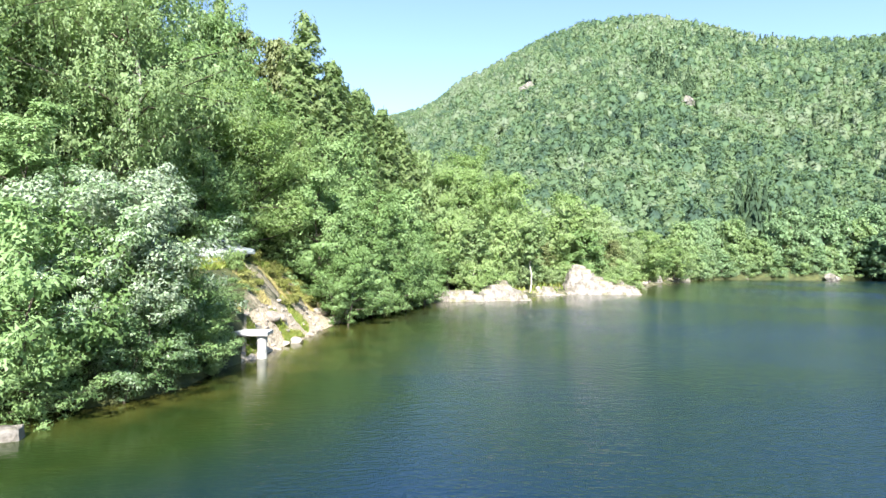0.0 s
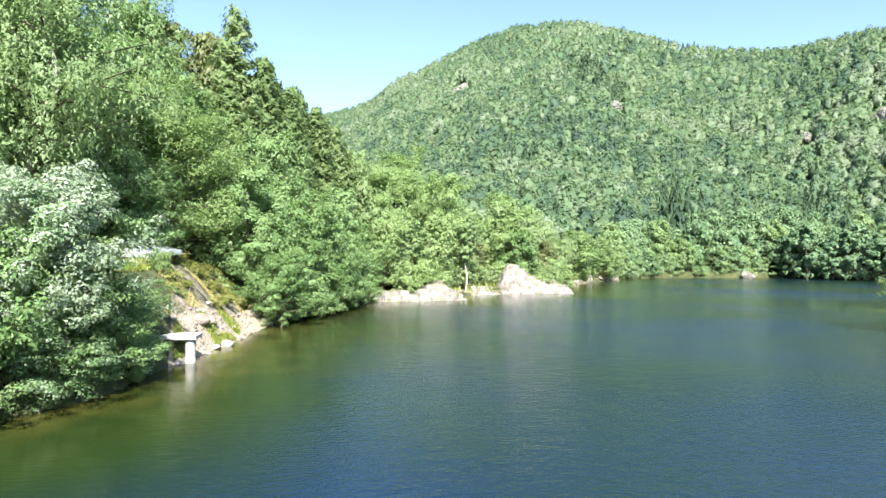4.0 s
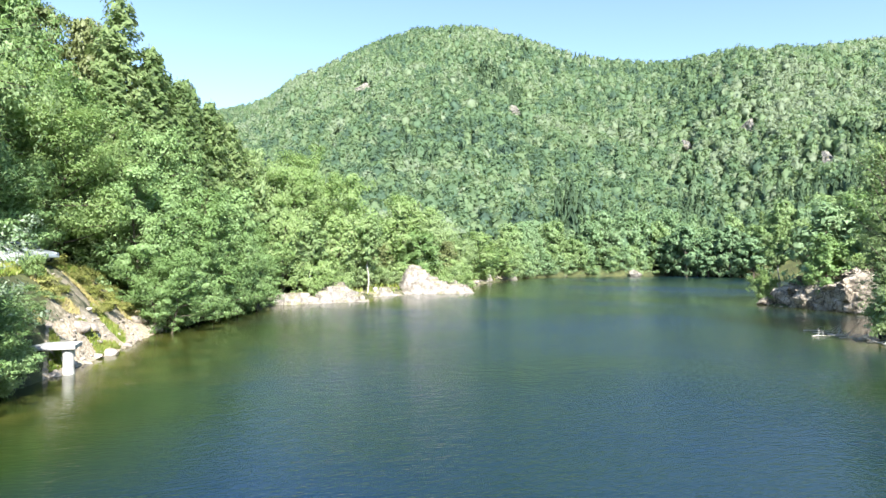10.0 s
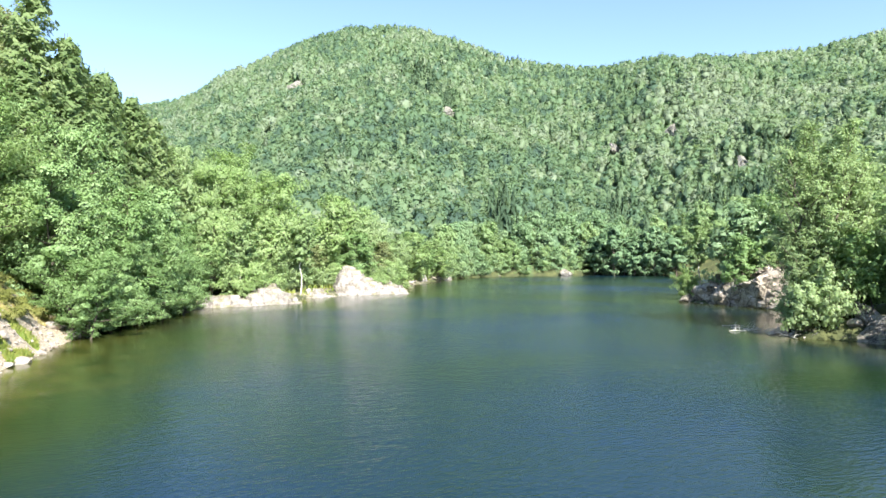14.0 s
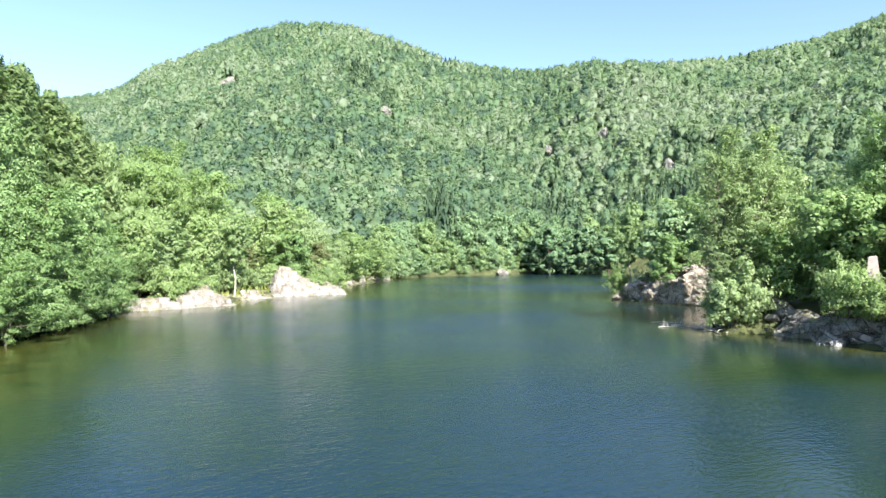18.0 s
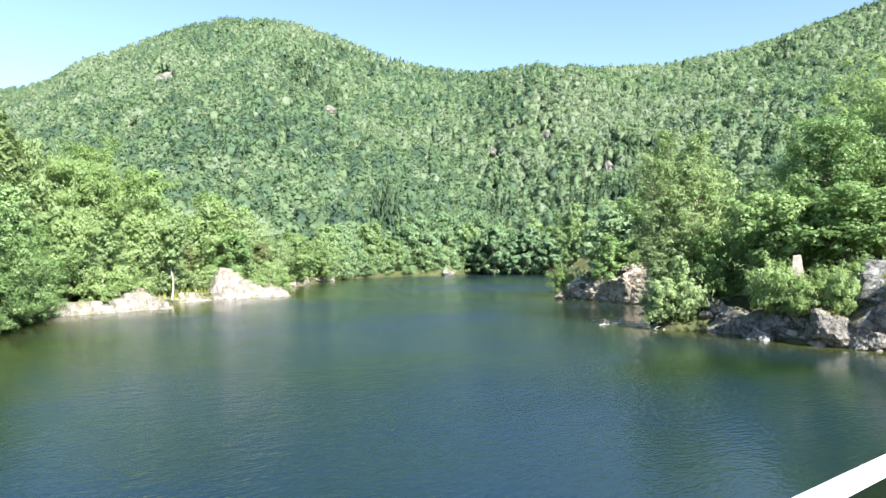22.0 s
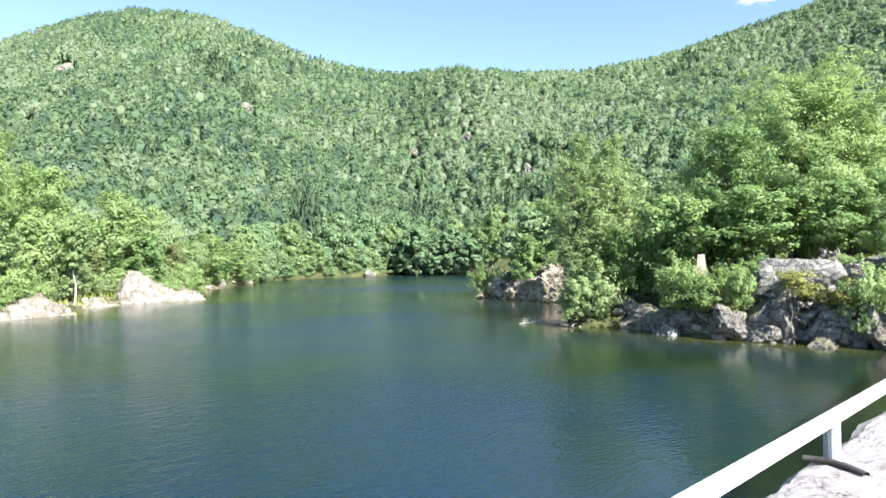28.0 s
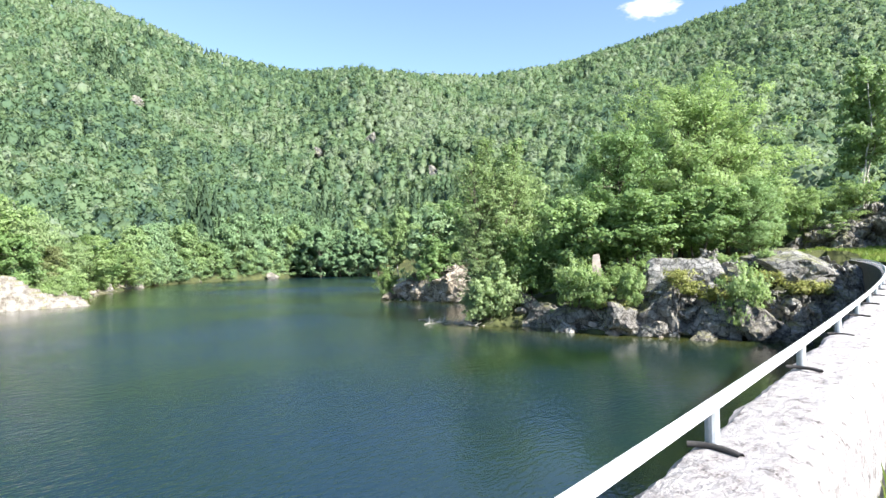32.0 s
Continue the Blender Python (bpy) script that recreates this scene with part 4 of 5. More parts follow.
tree("mid_pale", 40.0, 141.0, 11.0, 9, LEFT)
tree("mid", 57.0, 172.0, 10.5, 11, LEFT)

for sx, sy, st, sw in ((-8.9, 66.0, 9.5, 8.5), (-6.4, 74.5, 11.5, 9.5), (-4.3, 81.0, 10, 8), (-9.6, 60.5, 7.5, 7), (-2.6, 86.5, 8, 7), (-7.2, 70.5, 7, 7), (-4.8, 78.0, 7, 6)):
    tree("shore_tree", sx, sy, st, sw, LEFT, z=0.15)
tree("mid_pale", -2.0, 106.0, 21.5, 8.5, LEFT)
tree("poplar", 52.6, 41.2, 20.6, 10.0, RIGHT, turn=200)
tree("poplar", 56.0, 43.5, 16.0, 8, RIGHT, turn=150)
tree("mid_pale", 60.0, 42.5, 17.0, 9.0, RIGHT)
tree("poplar", 51.2, 43.0, 13.0, 6.5, RIGHT)
tree("big_right", 69.0, 29.4, 26.8, 18.5, RIGHT)
tree("lime", 75.4, 26.8, 20.9, 14.5, RIGHT)
tree("maple", 62.5, 32.0, 20.0, 11, RIGHT)
tree("dark_tree", 57.0, 36.0, 13.0, 10, RIGHT)
tree("dark_tree", 60.0, 28.5, 13.0, 11, RIGHT)
tree("dark_tree", 64.5, 24.5, 13.5, 9, RIGHT)
tree("maple", 66.9, 20.4, 14.0, 6.6, RIGHT)
tree("lime", 88.0, 18.9, 14.8, 9, RIGHT)
tree("stem_birch", 93.8, 15.4, 31.3, 9.5, RIGHT, z=12.5)
tree("dark_tree", 58.0, 34.0, 11.0, 9, RIGHT)
tree("small_shrub", 50.5, 30.4, 5.9, 3.8, RIGHT, z=2.4)
tree("small_shrub", 51.0, 28.3, 4.7, 2.6, RIGHT, z=2.2)
tree("small_shrub", 52.4, 26.2, 5.4, 3.2, RIGHT, z=2.4)
tree("small_shrub", 50.9, 28.6, 4.9, 3.4, RIGHT, z=2.4)
tree("small_shrub", 51.9, 31.6, 5.2, 3.6, RIGHT, z=2.2)
tree("small_shrub", 54.0, 16.9, 5.0, 4.0, RIGHT, z=0.5)
tree("small_shrub", 74.6, 83.4, 4.4, 4.6, RIGHT, z=0.4)
tree("small_shrub", 78.5, 70.0, 7.6, 4.0, RIGHT, z=5.4)
for sx, sy, sw in ((53.6, 33.6, 2.8), (52.9, 31.8, 2.4), (54.6, 24.8, 1.6), (58.2, 20.2, 1.8), (58.6, 16.6, 1.8), (55.6, 28.6, 3.0), (57.6, 26.8, 2.8)):
    gz = float(ground_z(np.array([sx]), np.array([sy]))[0])
    tree("small_shrub", sx, sy, gz + sw * 0.55, sw, RIGHT)
for sx, sy, sz, sw in ((51.6, 30.4, 2.6, 3.0), (52.2, 28.0, 3.2, 2.6), (53.0, 21.2, 3.9, 2.6), (53.6, 22.4, 4.8, 2.8), (55.8, 18.6, 4.4, 2.8), (56.4, 17.0, 4.3, 3.0), (51.4, 27.0, 2.2, 2.6), (53.4, 19.4, 3.4, 2.4), (55.4, 23.0, 5.0, 2.2), (57.4, 16.0, 4.6, 3.0), (57.6, 14.0, 3.9, 2.6), (58.4, 12.8, 3.8, 2.4)):
    tree("heather", sx, sy, sz + sw * 0.24, sw, RIGHT, z=sz - 0.3)
tree("low_silver", 52.2, 39.6, 6.4, 5.6, RIGHT, z=0.4, label="grey-green willow bush hanging over the water")
tree("low_silver", 50.7, 41.0, 4.6, 4.8, RIGHT, z=0.2, label="grey-green willow bush hanging over the water")
tree("shore_tree", -20.6, 54.6, 15.5, 9.0, LEFT, turn=60)
tree("shore_tree", -24.0, 50.5, 16.5, 8.5, LEFT, turn=210)
tree("dark_tree", 55.6, 38.4, 9.5, 7.0, RIGHT, turn=40, z=0.8)
# three trees out of view, added only to shade the rock face by the road
tree("maple", 84.0, -5.0, 23.0, 11, RIGHT, z=5.2)
tree("maple", 91.0, -4.0, 24.0, 11, RIGHT, z=5.2)
tree("maple", 78.0, -7.0, 21.0, 10, RIGHT, z=5.2)
tree("small_shrub", 84.6, 19.6, 13.2, 5.0, RIGHT, z=9.8, label="low yellow-green shrub on the cliff top")
tree("small_shrub", 87.6, 14.4, 15.0, 5.0, RIGHT, z=12.4, label="low yellow-green shrub on the cliff top")
tree("small_shrub", 80.8, 23.8, 11.0, 4.4, RIGHT, z=6.8)
tree("mid", 88.0, 78.0, 13.0, 9, RIGHT)
tree("mid", 96.0, 68.0, 15.0, 11, RIGHT)
tree("mid_birch", 82.0, 60.0, 14.0, 9, RIGHT)


def scatter(keys, n, az0, az1, sd0, sd1, d0, d1, cap, h0, h1, group, gap):
    """Fill a stretch of the wooded ground with trees that stay under the given skyline."""
    placed = []
    tries = 0
    while len(placed) < n and tries < n * 60:
        tries += 1
        a, d = math.radians(rng.uniform(az0, az1)), rng.uniform(d0, d1)
        x, y = d * math.sin(a), d * math.cos(a)
        sd = float(shore_distance(np.array([x]), np.array([y]))[0])
        if not sd0 < sd < sd1 or any((x - u) ** 2 + (y - v) ** 2 < gap * gap for u, v in placed):
            continue
        gz = float(ground_z(np.array([x]), np.array([y]))[0])
        h = rng.uniform(h0, h1)
        lim = 7 + d * math.tan(math.radians(np.interp(math.degrees(a), *cap))) - gz
        if lim < 4:
            continue
        h = min(h, lim * rng.uniform(0.85, 1.0))
        key = keys[rng.integers(len(keys))]
        tree(key, x, y, gz + h, KINDS[key]["w"] * (0.55 * h / KINDS[key]["h"] + 0.4) * rng.uniform(0.85, 1.15), group)
        placed.append((x, y))


scatter(["mid", "brown", "mid", "dark_tree"], 30, -44, -8, 14, 70, 48, 120, ([-44, -19, -12, -8], [24, 19, 17, 12]), 12, 20, LEFT, 5.5)
scatter(["mid_lime", "mid_birch", "mid_pale", "brown", "mid_lime"], 46, -7, 21, 3, 34, 88, 205, ([-7, 2, 6, 10, 14, 17, 21], [10, 8.4, 6, 4.4, 3.2, 1.8, 0.8]), 8, 17, LEFT, 5.5)
scatter(["far_tree", "far_pale", "far_pale", "far_tree", "far_spruce"], 130, 20, 49, 3, 22, 190, 318, ([20, 24, 34, 50], [2.8, 3.8, 5.2, 5.6]), 9, 24, FAR, 4.6)
scatter(["mid", "dark_tree", "lime", "mid"], 18, 44, 74, 10, 60, 72, 125, ([44, 52, 60, 70, 76, 84], [6, 7, 9, 9, 4.5, 5]), 9, 16, RIGHT, 6)
scatter(["far_tree", "far_pale", "mid", "mid_birch"], 44, 42, 57, 1.5, 45, 92, 260, ([42, 46, 52, 58], [3.5, 5, 6, 7]), 8, 18, FAR, 6)
for k in range(9):
    a, d = radians(34.3 + k * 0.85), 268 + rng.uniform(-4, 8)
    tree("far_dark", d * math.sin(a), d * math.cos(a), rng.uniform(11, 21), rng.uniform(11, 17), FAR, z=0.1, label="large dark willow overhanging the far shore")
edge = [(64, 176), (76, 193), (94, 213.5), (119, 225.5), (137, 224), (156, 231.5), (176, 216)]
for (ax, ay), (bx, by) in zip(edge, edge[1:]):
    n = int(math.hypot(bx - ax, by - ay) / 4.2)
    for k in range(n):
        x, y = ax + (bx - ax) * (k + rng.random()) / n, ay + (by - ay) * (k + rng.random()) / n
        tree(["far_pale", "far_tree"][k % 2], x + rng.uniform(-0.5, 1), y + rng.uniform(0, 2), rng.uniform(6, 13), rng.uniform(7, 10), FAR, z=0.2)
scatter(["low_bush", "low_silver", "low_bush"], 40, -5, 19, 2.5, 11, 86, 190, ([-6, 20], [5, 2]), 2.6, 5.5, LEFT, 3.2)
scatter(["small_shrub"], 24, -6, 20, 0.8, 6, 85, 180, ([-6, 20], [4, 2]), 1.6, 3.4, LEFT, 3)


# ---------------------------------------------------------------- the woods on the mountains
def crown_template(n, conifer, seed, mass, body):
    """A far crown about 1 wide and 1 high: an inner body and leaf masses on it."""
    r = np.random.default_rng(seed)
    if conifer:
        u = r.random(n) ** 0.8
        a = r.uniform(0, 6.28, n)
        rad = 0.5 * (1 - u) * (0.75 + 0.35 * np.sin(u * 40))
        C = np.stack([rad * np.cos(a), rad * np.sin(a), u], 1)
        N = np.stack([np.cos(a), np.sin(a), np.full(n, 0.8)], 1) + r.normal(size=(n, 3)) * 0.3
        core = np.array([[0.26 * math.cos(k * 1.2566), 0.26 * math.sin(k * 1.2566), 0.0] for k in range(5)] + [[0, 0, 0.92]])
        cf = np.array([[k, (k + 1) % 5, 5] for k in range(5)])
        s = mass * 1.4
    else:
        lumps = unit(r.normal(size=(9, 3)) + [0, 0, 0.6]) * r.uniform(0.24, 0.42, (9, 1)) * [r.uniform(0.8, 1.15), r.uniform(0.8, 1.15), 1.2] + [0, 0, 0.48]
        k = r.integers(0, 9, n)
        d = unit(r.normal(size=(n, 3)) + [0, 0, 0.45])
        C = lumps[k] + d * r.uniform(0.12, 0.20, (n, 1)) * r.uniform(0.8, 1.3, 9)[k][:, None]
        N = d + unit(C - [0, 0, 0.4]) * 0.4 + r.normal(size=(n, 3)) * 0.3 + [0, 0, 0.12]
        bm = bmesh.new()
        bmesh.ops.create_icosphere(bm, subdivisions=body, radius=0.40)
        core = np.array([v.co[:] for v in bm.verts])
        near = np.linalg.norm(core[:, None] / 0.40 - unit(lumps - [0, 0, 0.5])[None], axis=2).min(1)
        core = core * (1.06 - 0.40 * near)[:, None] * r.uniform(0.93, 1.07, (len(core), 1)) * [1, 1, 1.1] + [0, 0, 0.46]
        cf = np.array([[v.index for v in f.verts] for f in bm.faces])
        bm.free()
        s = mass
    N = unit(N)
    U = unit(np.cross(N, r.normal(size=(n, 3))))
    V = np.cross(N, U)
    sz = s * r.uniform(0.6, 1.3, (n, 1))
    tri = np.stack([C + U * sz * 0.6, C - U * sz * 0.35 + V * sz * 0.55, C - U * sz * 0.35 - V * sz * 0.55], 1).reshape(-1, 3)
    mid = np.array([0, 0, 0.35])
    if conifer:
        soft = unit(N + [0, 0, 0.2])
        csoft = unit(core * [1, 1, 0] + [0, 0, 0.25])
    else:
        soft = unit(d * 0.55 + unit(C - mid) * 0.75 + N * 0.2 + r.normal(size=(n, 3)) * 0.2 + [0, 0, 0.25])
        csoft = unit(unit(core - mid) + r.normal(size=core.shape) * 0.3 + [0, 0, 0.35])
    return np.concatenate([core, tri]), np.concatenate([cf, np.arange(3 * n).reshape(-1, 3) + len(core)]), np.concatenate([csoft, np.repeat(soft, 3, axis=0)])


def forest(name, X, Y, W, Hh, tint, conifer, material, label):
    """Many far crowns in one mesh; those farther off have fewer leaf masses."""
    vs, fs, ts, ns, o = [], [], [], [], 0
    Z = ground_z(X, Y)
    dist = np.hypot(X, Y)
    for band, (lo, hi, n_mass, mass, body) in enumerate(((0, 330, 150, 0.125, 1), (330, 600, 88, 0.15, 1), (600, 2000, 56, 0.18, 1))):
        temps = [crown_template(n_mass if not conifer else n_mass + 10, conifer, 40 + 10 * band + k, mass, body) for k in range(6)]
        idx = np.where((dist >= lo) & (dist < hi))[0]
        for k in range(6):
            sel = idx[k::6]
            tv, tf, tn = temps[k]
            a = rng.uniform(0, 6.28, len(sel))
            c, s = np.cos(a), np.sin(a)
            vx = (tv[None, :, 0] * c[:, None] - tv[None, :, 1] * s[:, None]) * W[sel, None] + X[sel, None]
            vy = (tv[None, :, 0] * s[:, None] + tv[None, :, 1] * c[:, None]) * W[sel, None] + Y[sel, None]
            lift = 0.05 if conifer else 0.17
            vz = (tv[None, :, 2] * (1 - lift) + lift) * Hh[sel, None] + Z[sel, None] - 0.5
            vs.append(np.stack([vx, vy, vz], -1).reshape(-1, 3))
            fs.append((tf[None] + (np.arange(len(sel)) * len(tv))[:, None, None]).reshape(-1, 3) + o)
            ts.append(np.repeat(tint[sel], len(tv)))
            ns.append(np.stack([tn[None, :, 0] * c[:, None] - tn[None, :, 1] * s[:, None], tn[None, :, 0] * s[:, None] + tn[None, :, 1] * c[:, None], np.broadcast_to(tn[None, :, 2], (len(sel), len(tv)))], -1).reshape(-1, 3))
            o += len(sel) * len(tv)
    me = mesh_of(name, np.concatenate(vs), np.concatenate(fs), material, True, {"tint": np.concatenate(ts)}, np.concatenate(ns))
    tagged(new(name, me), label, "forest", kind="stuff")


def build_forest():
    pts = []
    d = 118.0
    row = 0
    while d < 1120:
        step = 4.4 + d * 0.0011
        da = step / d
        a0, a1 = radians(-9), radians(90)
        n = int((a1 - a0) / da)
        a = a0 + (np.arange(n) + 0.5 * (row % 2)) * da + rng.normal(size=n) * da * 0.45
        r = d + rng.normal(size=n) * step * 0.45
        pts.append(np.stack([r * np.sin(a), r * np.cos(a)], 1))
        d += step * 0.9
        row += 1
    P = np.concatenate(pts)
    X, Y = P[:, 0], P[:, 1]
    az, dd = np.degrees(np.arctan2(X, Y)), np.hypot(X, Y)
    foot, crest = np.interp(az, SKY_AZ, FOOT), np.interp(az, SKY_AZ, CREST)
    sd = shore_distance(X, Y)
    keep = (sd > 7) & (dd > foot - 6) & (dd < crest + 14)
    keep &= ~((az > 76) & (dd < 112)) & (az > -6.5)
    low = np.degrees(np.arctan2(ground_z(X, Y, sd) + 3, dd))
    keep &= ~((az > 21) & (az < 50) & (low < 1.2) & (sd > 16)) & ~((az > 54) & (az < 73) & (low < 4.0))
    for ra, re in SCARS:
        el = np.degrees(np.arctan2(ground_z(X, Y, sd) + 6 - 7, dd))
        keep &= ~((np.abs(az - ra) < 0.8) & (el > re - 1.0) & (el < re + 0.35))
    X, Y, az, dd = X[keep], Y[keep], az[keep], dd[keep]
    n = len(X)
    m = np.clip((dd - foot[keep]) / (crest - foot)[keep], 0, 1)
    f = fbm(X, Y, 90, 3, 11)
    con = f + 0.5 * fbm(X, Y, 40, 2, 13) + rng.normal(size=n) * 0.22 + np.where((az > 25) & (az < 50) & (m < 0.24), 1.1, 0) - np.where((m > 0.85) & (az < 50) & ((az < 19) | (az > 33)), 0.9, 0) + np.where((az > 52) & (m > 0.75), 0.5, 0) + np.where((az > 19) & (az < 31) & (m > 0.93), 0.9, 0) > 1.15
    tint = np.clip(0.56 + 0.30 * fbm(X, Y, 45, 2, 21) + 0.34 * fbm(X, Y, 170, 2, 23) + rng.normal(size=n) * 0.27, 0, 1)
    size = np.clip(np.exp(rng.normal(size=n) * 0.28), 0.55, np.where(m > 0.88, 1.0, 1.5))
    b = ~con
    forest("mountain_forest", X[b], Y[b], 7.9 * size[b], 11.4 * size[b] ** 0.8 * rng.uniform(0.85, 1.15, b.sum()), tint[b], False, HAZED_FOREST, "dense green broadleaf forest covering the mountainsides")
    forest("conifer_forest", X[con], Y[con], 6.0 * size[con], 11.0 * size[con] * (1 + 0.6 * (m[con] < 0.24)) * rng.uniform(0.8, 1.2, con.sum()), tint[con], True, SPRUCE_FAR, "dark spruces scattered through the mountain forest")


# bare rock outcrops on the slopes: bearing and elevation in degrees
SCARS = [(7.4, 15.2), (21.2, 13.4), (36.1, 9.8), (40.7, 11.2), (46.3, 8.2)]
build_forest()


# ---------------------------------------------------------------- rocks
def rock_mesh(name, seed, material, detail=4, cuts=16, rough=0.13):
    """A broken boulder: a ball cut by planes, then roughened. About 1 high and 1 wide, its foot at 0."""
    r = np.random.default_rng(seed)
    axes = np.linalg.qr(r.normal(size=(3, 3)) * 0.45 + np.eye(3))[0]
    bm = bmesh.new()
    bmesh.ops.create_icosphere(bm, subdivisions=detail, radius=1.0)
    V = np.array([v.co[:] for v in bm.verts])
    for _ in range(cuts):
        n = axes[r.integers(3)] * r.choice([-1, 1]) + r.normal(size=3) * 0.28
        n = unit(n)
        c = r.uniform(0.42, 0.8)
        V = V - np.clip(V @ n - c, 0, None)[:, None] * n * 0.93
    off = Vector(r.uniform(-50, 50, 3))
    for v, p in zip(bm.verts, V):
        q = Vector(p) + off
        k = noise.noise(q * 1.7) * rough * 0.7 + noise.noise(q * 4.3) * rough * 0.6 + noise.noise(q * 10) * rough * 0.3 
        (d1, d2, d3, d4), pts = noise.voronoi(q * 1.9)
        k += (noise.cell(pts[0] * 7.7) - 0.5) * rough * 0.6 - rough * 1.0 * max(0.0, 1 - (d2 - d1) * 7)
        v.co = Vector(p) * (1 + k)
    lo, hi = min(v.co.z for v in bm.verts), max(v.co.z for v in bm.verts)
    wx = max(abs(v.co.x) for v in bm.verts) * 2
    wy = max(abs(v.co.y) for v in bm.verts) * 2
    for v in bm.verts:
        v.co = (v.co.x / wx, v.co.y / wy, (v.co.z - lo) / (hi - lo))
    me = bpy.data.meshes.new(name)
    bm.to_mesh(me)
    bm.free()
    me.materials.append(material)
    return me


ROCKS = {}
for mat_key, mat_r in (("grey", ROCK), ("pink", PINK_ROCK), ("dark", DARK_ROCK)):
    ROCKS[mat_key] = [rock_mesh("rock", 100 + k, mat_r) for k in range(4)]
ROCKS["point"] = [rock_mesh("rock", 160 + k, POINT_ROCK) for k in range(4)]
ROCKS["slab"] = [rock_mesh("rock", 140 + k, ROCK, 4, 9, 0.06) for k in range(4)]
PALE_STONE = rough_mat("pale_rubble", ((0.3, (0.17, 0.14, 0.11)), (0.5, (0.30, 0.26, 0.22)), (0.75, (0.42, 0.38, 0.34))), 1.4, bump=0.8, bscale=5, dist=0.1)
STONES = [rock_mesh("stone", 200 + k, PALE_STONE, 2, 8, 0.06) for k in range(4)]


def rock(x, y, z0, z1, lx, ly, turn, look_of="grey", shape=0, label="large pale grey granite outcrop at the water's edge", name="rock", group="rocks on the shore"):
    """A rock from z0 up to z1, lx by ly wide, turned by that many degrees."""
    ob = new(name, ROCKS[look_of][shape % 4])
    ob.matrix_world = pose(x, y, z0, 0, 0, turn) @ Matrix.Diagonal((lx, ly, z1 - z0, 1))
    return tagged(ob, label, "rock", group)


def hump(x, y, turn, length, depth, heights, label, seed=1, front=0.15):
    """A whaleback of bare rock: heights run along its length, cracks and ledges cut it across."""
    nu, nv = int(length / 0.16), int(depth / 0.16)
    U, W = np.meshgrid(np.linspace(0, 1, nu), np.linspace(-1, 1, nv), indexing="ij")
    h = np.interp(U, np.linspace(0, 1, len(heights)), heights)
    h = h * np.clip(1 - np.abs((W + front) / np.where(W < -front, 1 - front, 1 + front)) ** 2.4, 0, 1) - 1.3 * np.abs(W) ** 6 - 1.6 * np.clip(np.abs(2 * U - 1) - 0.86, 0, 1) / 0.14
    X, Y = (U - 0.5) * length, W * depth / 2
    h = h + fbm(X + 40 * seed, Y, 2.6, 3, seed) * 0.6 + fbm(X + 40 * seed, Y, 0.7, 2, seed + 1) * 0.10
    crack = np.abs(fbm(X * 0.8 + Y * 0.7 + 9 * seed, Y - X * 0.25, 3.2, 2, seed + 2))
    h = h - 0.7 * np.exp(-(crack / 0.06) ** 2)
    step = np.floor(h / 0.75 + 0.5 * fbm(X, Y, 1.8, 2, seed + 3)) * 0.75
    h = np.where(h > 0.2, 0.45 * h + 0.55 * step, h)
    i, j = np.meshgrid(np.arange(nu - 1), np.arange(nv - 1), indexing="ij")
    q = np.stack([i * nv + j, (i + 1) * nv + j, (i + 1) * nv + j + 1, i * nv + j + 1], -1).reshape(-1, 4)
    ob = new("rock", mesh_of("rock", np.stack([X, Y, h], -1).reshape(-1, 3), q, PINK_ROCK))
    ob.matrix_world = pose(x, y, 0, 0, 0, turn)
    tagged(ob, label, "rock", "rocks on the shore")


hump(1.4, 94.6, 8, 10.5, 5.5, (0.3, 1.3, 1.6, 1.3, 1.2, 0.8), "low pinkish rock shelf along the waterline", 1)
hump(9.3, 98.6, 22, 9.5, 6.5, (0.8, 2.5, 3.0, 2.8, 2.0, 1.0, 0.1), "smooth pale pinkish rock dome rising from the lake", 2)
hump(18.6, 112.4, 28, 8.0, 5.0, (0.4, 1.3, 1.5, 0.9, 0.4), "low pinkish rock shelf along the waterline", 3)
hump(30.2, 119.4, 6, 15.5, 7.5, (2.8, 6.1, 4.7, 3.3, 2.8, 2.3, 1.6, 0.6), "tall pale rock with a steep face sloping down to the water", 4)
rock(66.0, 179.5, -0.6, 1.9, 8, 4, 45, "pink", 2, "low pale rocks along the spit")
rock(71.5, 185.0, -0.6, 1.2, 9, 3, 45, "pink", 0, "low pale rocks along the spit")
rock(57.5, 168.0, -0.6, 2.6, 6, 4, 45, "pink", 3, "low pale rocks along the spit")
rock(135.6, 218.6, -0.8, 2.8, 5.6, 4.5, 20, "pink", 1, "lone white boulder at the foot of the far woods")
rock(104.0, 217.0, -0.5, 0.9, 7, 3, 30, "pink", 2, "low pale rocks on the far shore")
GREY = "fissured warm grey granite outcrop on the point"
rock(76.3, 68.0, -1.5, 5.6, 9, 8, 70, "point", 0, GREY)
rock(75.6, 74.0, -1.5, 5.2, 8, 6, 95, "point", 1, GREY)
rock(75.0, 79.0, -1.0, 3.2, 7, 5, 80, "point", 2, GREY)
rock(73.9, 82.3, -0.8, 1.4, 4.5, 3, 60, "point", 3, GREY)
rock(80.0, 72.0, -1.0, 6.2, 9, 9, 30, "point", 3, GREY)
CLIFF = "cracked grey granite cliff above the dark water"
rock(54.2, 35.4, -1.2, 2.4, 7, 4.5, 110, "dark", 0, "dark rocks under the trees")
rock(52.6, 31.4, -1.2, 2.9, 6, 5, 100, "dark", 1, "dark rocks under the trees")
rock(52.3, 27.2, -1.2, 3.0, 5.0, 5.0, 85, "dark", 2, CLIFF)
